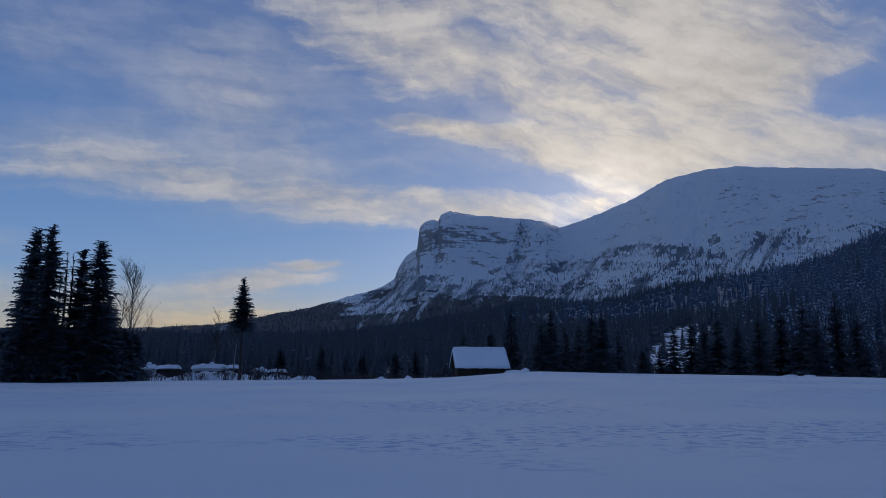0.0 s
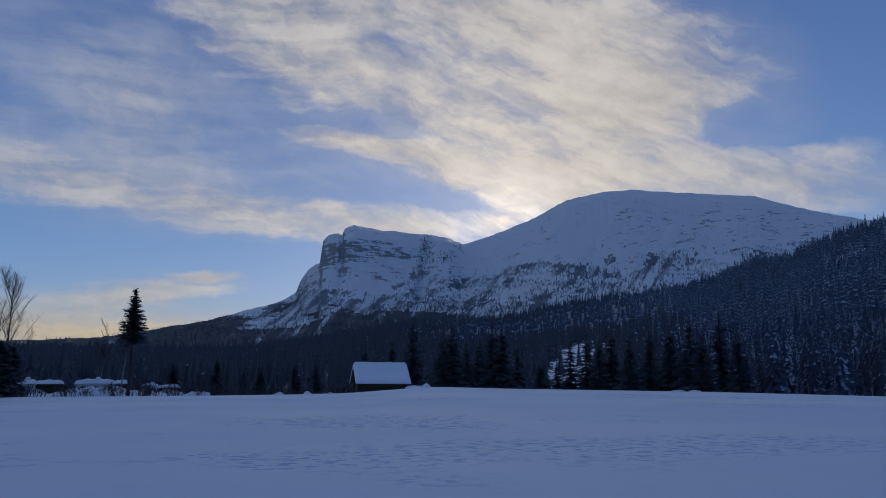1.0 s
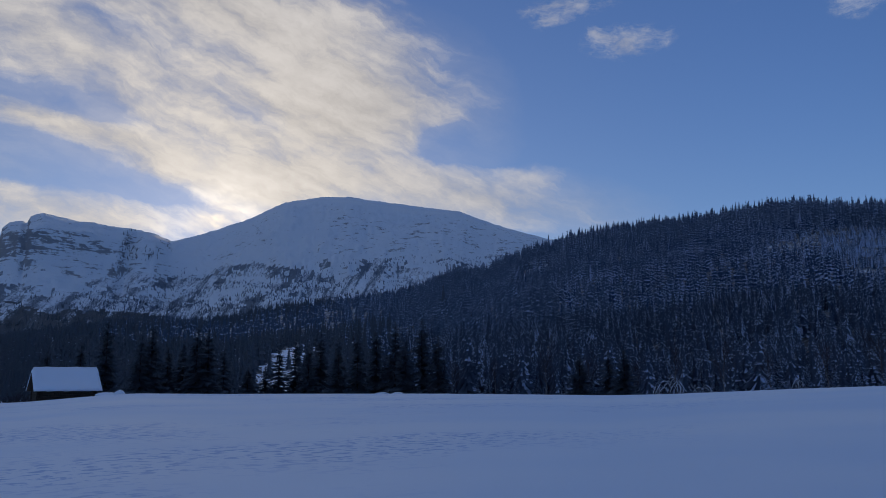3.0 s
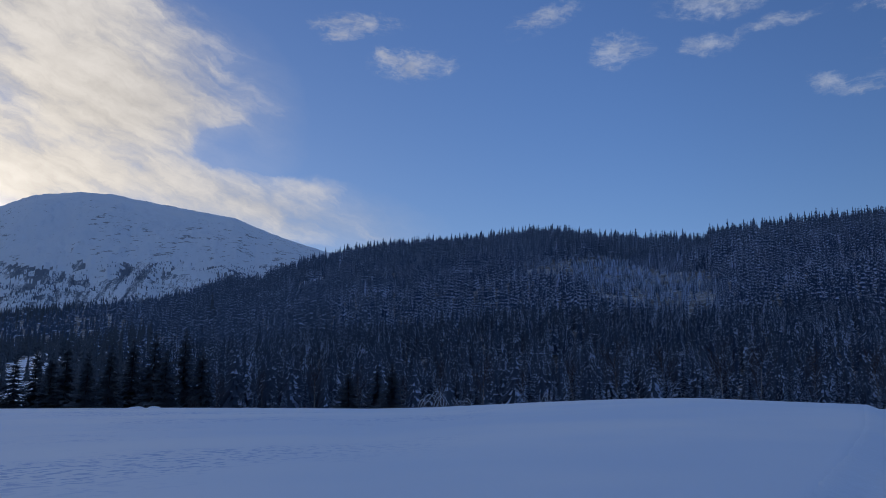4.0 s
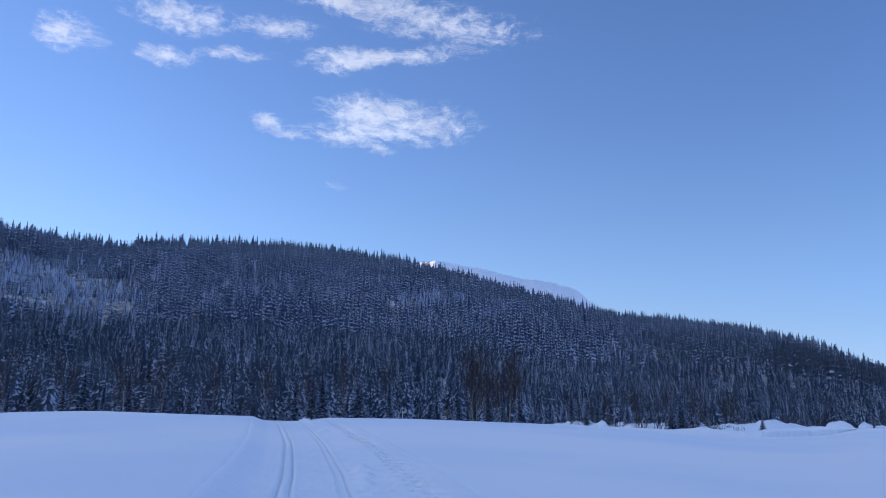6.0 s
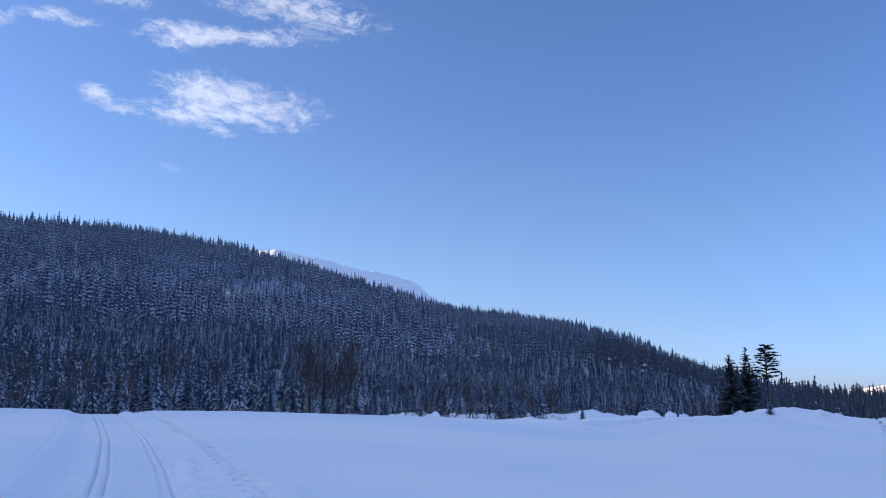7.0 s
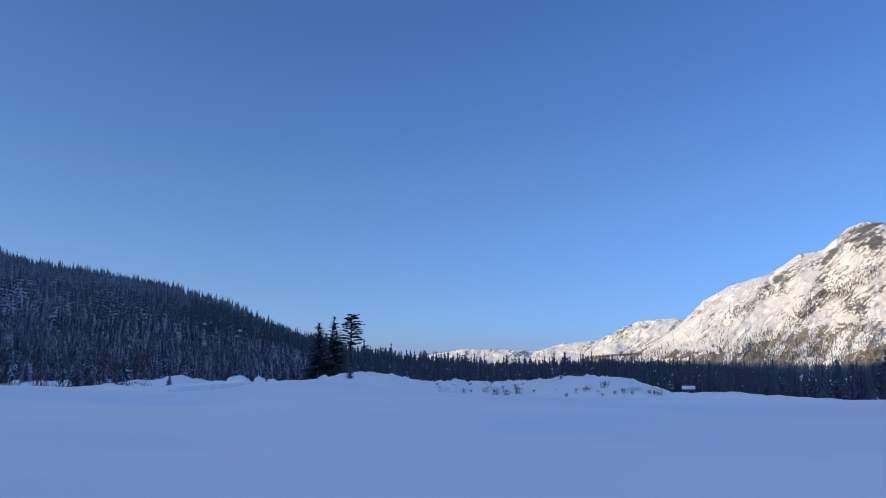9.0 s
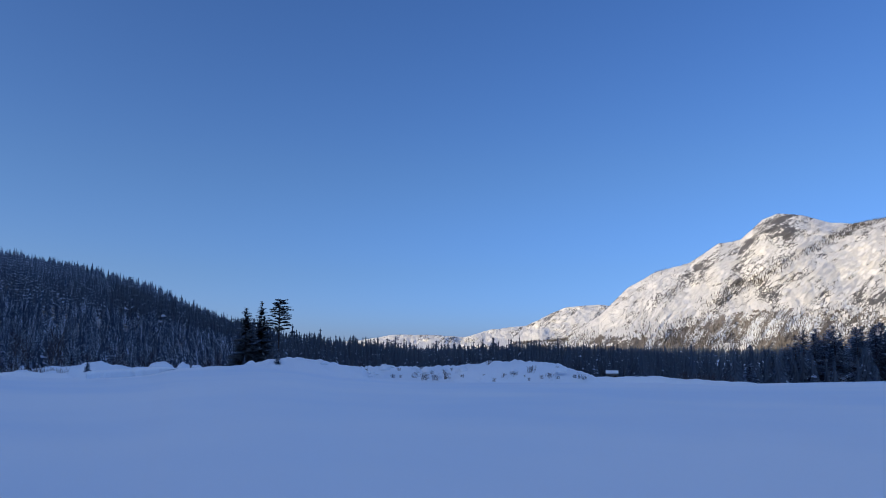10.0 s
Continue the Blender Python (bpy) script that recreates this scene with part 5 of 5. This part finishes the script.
def make_shrub(height, seed, count, label, name="shrub"):
    dice = random.Random(seed)
    verts, faces = [], []
    for _ in range(count):
        a, lean = dice.uniform(0, 6.28), dice.uniform(0.05, 0.5)
        foot = Vector((dice.uniform(-0.5, 0.5), dice.uniform(-0.4, 0.4), -0.15)) * height
        way = Vector((math.cos(a) * lean, math.sin(a) * lean, 1))
        top = foot + way * height * dice.uniform(0.5, 1.0)
        mid = foot.lerp(top, 0.5) + Vector((dice.uniform(-0.1, 0.1), dice.uniform(-0.1, 0.1), 0)) * height
        tube([foot, mid, top], [0.016, 0.012, 0.005], 3, verts, faces)
        for _ in range(2):
            q = mid.lerp(top, dice.uniform(0, 0.7))
            tube([q, q + Vector((dice.uniform(-0.3, 0.3), dice.uniform(-0.3, 0.3), 0.3)) * height], [0.008, 0.004], 3, verts, faces)
    return tagged(new(name, mesh_of(name, verts, faces, TWIG)), label, "shrub", "bare shrubs in the snow")


shrubs = [make_shrub(0.9, 400 + k, 22, "tuft of bare brown twigs poking through snow") for k in range(4)]
SHRUBS = [(134.4, 53.5, 0.6, 0.2), (135.2, 53.5, 0.5, 0.2), (136.0, 54, 0.65, 0.3), (133.6, 54, 0.45, 0.3), (142.3, 54, 0.6, 0.7), (141.0, 53.5, 0.5, 0.4), (143.6, 53.5, 0.5, 0.3), (146.0, 54, 0.8, 0),
          (153.2, 57, 1.1, 0), (154.0, 58, 1.0, 0), (154.9, 60, 1.0, 0), (156.2, 64, 1.1, 0), (106.3, 62, 1.4, 0)]
SHRUBS += [(108.0, 62, 1.3, 0), (109.0, 63, 1.2, 0), (102.8, 60, 1.3, 0), (104.2, 61, 1.3, 0),
          (98.3, 61, 1.2, 0), (100.2, 62, 1.4, 0), (101.3, 62, 1.2, 0), (139.2, 56, 0.5, 1.2), (129.6, 57, 0.4, 0.8), (-13.2, 90, 1.6, 0), (-10, 96, 1.8, 0), (-7, 98, 1.8, 0), (-4, 96, 1.6, 0), (-19, 92, 1.5, 0), (-20.2, 101, 1.8, 0), (-18.4, 102, 2.2, 0), (-17.3, 100, 1.6, 0), (-15.6, 101, 2.4, 0), (-21.3, 100, 2.2, 0), (-13.6, 102, 2.2, 0), (-11.6, 100, 2.0, 0), (28.2, 76, 1.1, 0)]
for n, (az, r, size, up) in enumerate(SHRUBS):
    if n < 4:
        set_down(shrubs[n], r, az, size, n, -up)
    else:
        again(shrubs[n % 4], r, az, size, n, -up)
def lift_to(r, az, el):
    """How far above the ground a thing stands that is seen at that elevation."""
    return EYE + r * math.tan(radians(el)) - float(ground(r, az))


for n in range(14):
    again(shrubs[n % 4], pick.uniform(101, 107), -22 + 8 * n / 13 + pick.uniform(-0.3, 0.3), pick.uniform(1.2, 2.2), pick.uniform(0, 6))
for n in range(30):
    az, r = -14.5 + 16 * n / 29 + pick.uniform(-0.4, 0.4), pick.uniform(95, 108)
    again(shrubs[n % 4], r, az, pick.uniform(1.4, 3.2), pick.uniform(0, 6))
for n in range(26):
    az, r = pick.uniform(-13.5, 0.5), pick.uniform(94, 104)
    ob = tagged(new("snow_lump", lumps[n % 4]), "lump of snow among bare brushwood", "snow lump", "lumps of snow at the edge of the field")
    size = pick.uniform(0.25, 0.7)
    ob.matrix_basis = Matrix.LocRotScale(spot(r, az, 0.15), Euler((0, 0, n)), (size * 1.5, size, size * pick.uniform(0.8, 1.6)))
for n in range(34):
    az, r = pick.uniform(126, 146), pick.uniform(52.5, 56.5)
    high = max(0.0, lift_to(57, az, -1.75)) * step((r - 51.5) / 4.5)
    again(shrubs[n % 4], r, az, pick.uniform(0.15, 0.36), pick.uniform(0, 6), -float(high))
SMALL_SPRUCES = [(123.55, 53, 0.85, lift_to(53, 123.55, -1.36)), (110.85, 58, 0.6, lift_to(58, 110.85, -1.66)), (104.9, 61, 1.5, 0), (105.6, 62, 1.9, 0), (106.6, 64, 1.3, 0), (103.5, 66, 1.5, 0), (117.5, 62, 1.0, 0), (95.0, 70, 1.6, 0), (99.0, 62, 1.2, 0), (100.6, 63, 1.0, 0), (101.9, 62, 1.3, 0), (107.3, 63, 1.1, 0), (98.0, 64, 0.9, 0)]
baby = make_spruce(4.0, 1.3, 410, DUSTED, "small snow-dusted spruce sapling in the snow", "spruce saplings", full=0.5, gaps=0.3, snowy=0.3)
for n, (az, r, size, up) in enumerate(SMALL_SPRUCES):
    if n == 0:
        set_down(baby, r, az, size * 0.28, n, -up)
    else:
        again(baby, r, az, size * 0.34, n, -up)


# birches bent to the ground under snow
def make_arch(seed, height, width):
    dice = random.Random(seed)
    thing = tagged(new("bent_birch"), "young birch bent into an arch by snow", "tree", "snow-bent birches")
    for k in range(6):
        bent_part, snow_part = ([], []), ([], [])
        w, h = width * dice.uniform(0.35, 1.1), height * dice.uniform(0.45, 1.1)
        a = dice.choice((0.0, math.pi)) + dice.uniform(-0.6, 0.6)
        foot = Vector((dice.uniform(-0.7, 0.7), dice.uniform(-0.5, 0.5), -0.2))
        arc = [foot + Vector((math.cos(a), math.sin(a), 0)) * w * (t / 9) ** 1.2 + Vector((0, 0, h * math.sin(2.6 * (t / 9) ** 0.8))) for t in range(10)]
        tube(arc, [0.03 * (1 - t / 12) for t in range(10)], 5, *bent_part)
        tube([p + Vector((0, 0, 0.03)) for p in arc[2:]], [0.032 * (1 - abs(t - 3) / 7) + 0.006 for t in range(8)], 6, *snow_part)
        for p in arc[4:]:
            for _ in range(3):
                tip = p + Vector((dice.uniform(-0.3, 0.3), dice.uniform(-0.3, 0.3), -dice.uniform(0.3, 0.8)))
                tip.z = max(tip.z, -0.1)
                tube([p, p.lerp(tip, 0.5) + Vector((0, 0, 0.06)), tip], [0.012, 0.01, 0.004], 3, *bent_part)
        stem = part("stem", mesh_of("stem", *bent_part, TWIG), thing)
        part("snow_load", mesh_of("snow_load", *snow_part, BANK), stem, "white ridge of snow on the stem")
    return thing


arch = make_arch(500, 2.2, 2.0)
set_down(arch, 82, 46.1, 1, 0.3)
for n, (az, r, size, turn) in enumerate([(47.6, 83, 0.9, 2.0), (45.2, 88, 1.35, 2.6), (54.0, 80, 1.0, 0.2), (85.3, 66, 0.9, 2.8)]):
    again(arch, r, az, size, turn)


# ---- buildings ----
def quad_mesh(name, verts, faces, mat):
    bm = bmesh.new()
    vs = [bm.verts.new(v) for v in verts]
    for f in faces:
        bm.faces.new([vs[i] for i in f])
    return from_bm(name, bm, mat)


def slab_between(a, b, c, d, thick, over=0.0):
    """A slab whose lower face is a, b, c, d."""
    n = (Vector(b) - Vector(a)).cross(Vector(d) - Vector(a)).normalized() * thick
    low = [Vector(p) for p in (a, b, c, d)]
    return low + [p + n for p in low], [(3, 2, 1, 0), (4, 5, 6, 7), (0, 1, 5, 4), (1, 2, 6, 5), (2, 3, 7, 6), (3, 0, 4, 7)]


def log_hut():
    """A low log hut, its ridge along x, its long wall towards -y."""
    thing = tagged(new("log_hut"), "small dark log hut under a thick cover of snow", "hut")
    long, deep, eave, rise = 5.6, 4.4, 1.15, 2.85
    for k in range(-3, 6):
        for side in (-1, 1):
            for across in (0, 1):
                verts, faces = [], []
                z = 0.12 + 0.21 * k
                if across:
                    ends = [Vector((side * (long / 2 - 0.2), -deep / 2, z + 0.1)), Vector((side * (long / 2 - 0.2), deep / 2, z + 0.1))]
                else:
                    ends = [Vector((-long / 2, side * (deep / 2 - 0.2), z)), Vector((long / 2, side * (deep / 2 - 0.2), z))]
                tube(ends, [0.115, 0.105], 8, verts, faces)
                part("log", mesh_of("log", verts, faces, WOOD), thing)
    for side in (-1, 1):
        x = side * (long / 2 - 0.22)
        part("gable", quad_mesh("gable", [(x - 0.05, -deep / 2, eave), (x - 0.05, deep / 2, eave), (x - 0.05, 0, rise), (x + 0.05, -deep / 2, eave), (x + 0.05, deep / 2, eave), (x + 0.05, 0, rise)],
                                [(0, 1, 2), (5, 4, 3), (0, 3, 4, 1), (1, 4, 5, 2), (2, 5, 3, 0)], WOOD), thing)
        w, e = long / 2 + 0.35, deep / 2 + 0.45
        drop = eave - 0.45 * (rise - eave) / (deep / 2)
        corners = [(-w, side * e, drop), (w, side * e, drop), (w, 0, rise), (-w, 0, rise)]
        corners = corners if side < 0 else corners[::-1]
        part("roof", quad_mesh("roof", *slab_between(*corners, 0.07), WOOD), thing)
        bm = bmesh.new()
        cols, rows = 30, 14
        net = {}
        for layer in (0, 1):
            for i in range(cols + 1):
                for j in range(rows + 1):
                    u, v = i / cols * 2 - 1, j / rows
                    brim = min(1.0, (1 - abs(u)) * 14, (v if v < 0.5 else 1.4) * 9)
                    p = Vector((u * (w + 0.06), side * e * (1 - v) * 1.03, drop + (rise - drop) * v + 0.075))
                    if layer:
                        p.z += 0.42 * math.sqrt(max(brim, 0)) + 0.05 * noise.noise(p * 1.4)
                        p.y += side * 0.05
                        if v == 0:
                            p.z -= 0.1 * noise.noise(Vector((u * 9, side, 2.2)))
                    net[layer, i, j] = bm.verts.new(p)
        for layer in (0, 1):
            for i in range(cols):
                for j in range(rows):
                    quad = [net[layer, i, j], net[layer, i + 1, j], net[layer, i + 1, j + 1], net[layer, i, j + 1]]
                    bm.faces.new(quad if (layer == 1) == (side < 0) else quad[::-1])
        for i in range(cols):
            bm.faces.new([net[0, i, 0], net[0, i + 1, 0], net[1, i + 1, 0], net[1, i, 0]])
            bm.faces.new([net[1, i, rows], net[1, i + 1, rows], net[0, i + 1, rows], net[0, i, rows]])
        for j in range(rows):
            bm.faces.new([net[1, 0, j], net[1, 0, j + 1], net[0, 0, j + 1], net[0, 0, j]])
            bm.faces.new([net[0, cols, j], net[0, cols, j + 1], net[1, cols, j + 1], net[1, cols, j]])
        bmesh.ops.recalc_face_normals(bm, faces=bm.faces)
        part("roof_snow", from_bm("roof_snow", bm, BANK, True), thing, "thick smooth blanket of snow")
    bm = bmesh.new()
    box(bm, (0.8, 0.06, 0.5), pose(-0.9, -deep / 2 + 0.02, 0.75), 0.02)
    part("shutter", from_bm("shutter", bm, WOOD), thing)
    return thing


hut = log_hut()
hut.matrix_basis = Matrix.Translation(spot(90, 2.75) + Vector((0, 0, 0.1))) @ pose(0, 0, 0, 0, 0, -3.0 + 10.0)


def snow_slab(long, wide, thick, seed, sag=0.0):
    """A drifted blanket of snow, thicker in the middle, with an uneven rim."""
    cols, rows = 26, 12
    bm = bmesh.new()
    net = {}
    for layer in (0, 1):
        for i in range(cols + 1):
            for j in range(rows + 1):
                u, v = i / cols * 2 - 1, j / rows * 2 - 1
                rim = max(0.0, 1 - max(abs(u) ** 6, abs(v) ** 4))
                wave = noise.fractal(Vector((u * long * 0.45, v * 1.3, seed * 3.7)), 1.0, 2.0, 4)
                x, y = u * long / 2 * (1 + 0.03 * wave), v * wide / 2 * (1 + 0.05 * wave)
                z = layer * (thick * math.sqrt(rim) * (1 + 0.45 * wave)) - sag * u * u - 0.05 * (1 - rim)
                net[layer, i, j] = bm.verts.new((x, y, z))
    for layer in (0, 1):
        for i in range(cols):
            for j in range(rows):
                bm.faces.new([net[layer, i, j], net[layer, i + 1, j], net[layer, i + 1, j + 1], net[layer, i, j + 1]])
    rim = [(i, 0) for i in range(cols)] + [(cols, j) for j in range(rows)] + [(i, rows) for i in range(cols, 0, -1)] + [(0, j) for j in range(rows, 0, -1)]
    for a, b in zip(rim, rim[1:] + rim[:1]):
        bm.faces.new([net[0, a[0], a[1]], net[0, b[0], b[1]], net[1, b[0], b[1]], net[1, a[0], a[1]]])
    bmesh.ops.recalc_face_normals(bm, faces=bm.faces)
    return bm


def caravan(long, label, windows, seed, awning=0.0):
    thing = tagged(new("caravan"), label, "caravan", "snowed-in caravans")
    bm = bmesh.new()
    box(bm, (long, 2.2, 1.75), pose(0, 0, 1.25), 0.16)
    part("body", from_bm("body", bm, PANEL, True), thing)
    bm = snow_slab(long + 0.3, 2.5, 0.55, seed, 0.12)
    bmesh.ops.translate(bm, verts=bm.verts, vec=(0, 0, 2.14))
    part("roof_snow", from_bm("roof_snow", bm, BANK, True), thing, "thick uneven layer of snow")
    for x in windows:
        bm = bmesh.new()
        box(bm, (0.7, 0.05, 0.42), pose(x, -1.11, 1.45), 0.02)
        pane = part("window", from_bm("window", bm, DARK), thing)
        bm = bmesh.new()
        for dx, dz, sx, sz in ((0, 0.23, 0.8, 0.05), (0, -0.23, 0.8, 0.05), (0.38, 0, 0.05, 0.42), (-0.38, 0, 0.05, 0.42)):
            box(bm, (sx, 0.06, sz), pose(x + dx, -1.125, 1.45 + dz))
        part("window_frame", from_bm("window_frame", bm, PANEL), pane)
    for side in (-1, 1):
        bm = bmesh.new()
        bmesh.ops.create_cone(bm, segments=20, radius1=0.32, radius2=0.32, depth=0.2, cap_ends=True, matrix=pose(0, side * 1.0, 0.3, 90))
        part("wheel", from_bm("wheel", bm, RUBBER), thing)
    bm = bmesh.new()
    bmesh.ops.create_icosphere(bm, subdivisions=2, radius=0.32, matrix=pose(0.3, 0, 2.78) @ Matrix.Diagonal((1.1, 1.0, 0.8, 1)))
    part("roof_vent", from_bm("roof_vent", bm, BANK, True), thing, "snow-capped roof vent")
    if awning:
        x = long / 2 + awning / 2 + 0.05
        bm = bmesh.new()
        for at, deep in ((x - awning / 2 + 0.1, -1.0), (x + awning / 2 - 0.1, -1.0), (x - awning / 2 + 0.1, 1.0), (x + awning / 2 - 0.1, 1.0)):
            box(bm, (0.09, 0.09, 2.1), pose(at, deep, 1.05), 0.01)
        box(bm, (awning, 0.06, 1.3), pose(x, 1.0, 1.2), 0.01)
        box(bm, (awning, 2.2, 0.08), pose(x, 0, 2.1), 0.01)
        shelter = part("shelter", from_bm("shelter", bm, WOOD), thing, "dark open board lean-to")
        bm = snow_slab(awning + 0.3, 2.5, 0.4, seed + 5, 0.06)
        bmesh.ops.translate(bm, verts=bm.verts, vec=(x, 0, 2.15))
        part("shelter_snow", from_bm("shelter_snow", bm, BANK, True), shelter, "drifted snow on the lean-to")
    return thing


van = caravan(5.2, "pale caravan with dark windows under deep snow", (-1.5, 0.2, 1.7), 1, 1.6)
set_down(van, 112, -16.9, 0.92, radians(14), 0.3)
other = caravan(2.6, "small pale caravan half buried in snow beside a lean-to", (-0.3,), 2, 3.4)
set_down(other, 112, -21.1, 0.92, radians(20), 0.3)
again(other, 118, -13.4, 0.85, radians(10), 0.8, label="snowed-in caravan half hidden by trees")


def shed():
    thing = tagged(new("small_cabin"), "tiny pale cabin with a snowy roof below the forest", "cabin")
    bm = bmesh.new()
    box(bm, (3.0, 2.4, 1.9), pose(0, 0, 0.95), 0.02)
    part("wall", from_bm("wall", bm, WALL), thing)
    for side in (-1, 1):
        corners = [(-1.7, side * 1.5, 1.75), (1.7, side * 1.5, 1.75), (1.7, 0, 2.5), (-1.7, 0, 2.5)]
        part("roof", quad_mesh("roof", *slab_between(*(corners if side < 0 else corners[::-1]), 0.25), BANK), thing, "snow-covered roof")
    for x in (-0.7, 0.8):
        bm = bmesh.new()
        box(bm, (0.6, 0.06, 0.6), pose(x, -1.21, 1.1), 0.02)
        part("window", from_bm("window", bm, DARK), thing)
    return thing


cabin = shed()
cabin.matrix_basis = Matrix.Translation(spot(170, 148.2)) @ pose(0, 0, 0, 0, 0, -148.2) @ Matrix.Scale(0.8, 4)
cabin.location.z = EYE + 170 * math.tan(radians(-2.55))


# ---- the groomed ski trail and the footprints beside it ----
rows_r = np.geomspace(9, 52, 330)
sides = np.r_[-1.62, np.arange(-1.6, 3.6, 0.045), 3.62]
rr, ss = np.meshgrid(rows_r, sides, indexing="ij")
aa = np.interp(rr, TRACK_R, TRACK_AZ) + np.degrees(ss / rr)
x, y = rr * np.sin(np.radians(aa)), rr * np.cos(np.radians(aa))
inside = step((ss + 1.6) / 0.4) * step((3.6 - ss) / 0.4)
lane = step((ss + 1.4) / 0.8) * step((3.3 - ss) / 2.2)
z = ground(rr, aa, False) + 0.04 * inside - 0.035 - 0.22 * lane
for groove, deep in ((-0.12, 0.11), (0.11, 0.11), (1.08, 0.085), (1.24, 0.075)):
    z = z - 0.85 * deep * np.exp(-(((ss - groove) / 0.036) ** 2)) + 0.014 * np.exp(-(((ss - groove) / 0.1) ** 2))
churn = np.exp(-(((ss - 1.65) / 0.22) ** 2)) * step((fractal(x * 0.25, y * 0.25, 81, 2) + 0.3) * 3)
z = z + churn * (0.07 + 0.16 * fractal(x * 2.2, y * 2.2, 82, 4))
stride = np.abs(((rr / 0.38) % 1) - 0.5)
foot = 2.6 + 0.09 * np.sign(((rr / 0.76) % 1) - 0.5) + 0.12 * fractal(rr * 0.2, 0 * rr, 84, 2)
z = z - 0.3 * np.exp(-(((ss - foot) / 0.08) ** 2)) * step((0.42 - stride) * 6) + 0.05 * np.exp(-(((ss - foot) / 0.22) ** 2)) * fractal(x * 4, y * 4, 85, 3)
z = z + 0.012 * fractal(x * 1.1, y * 1.1, 86, 4)
z = np.where((ss < -1.6) | (ss > 3.6), z - 0.05, z)
trail = mesh_of("ski_trail", np.stack([x, y, z], -1).reshape(-1, 3), grid_faces(len(rows_r), len(sides)), BANK)
tagged(new("ski_trail", trail), "groomed snow trail with ski grooves and footprints", "ski trail", kind="structure")
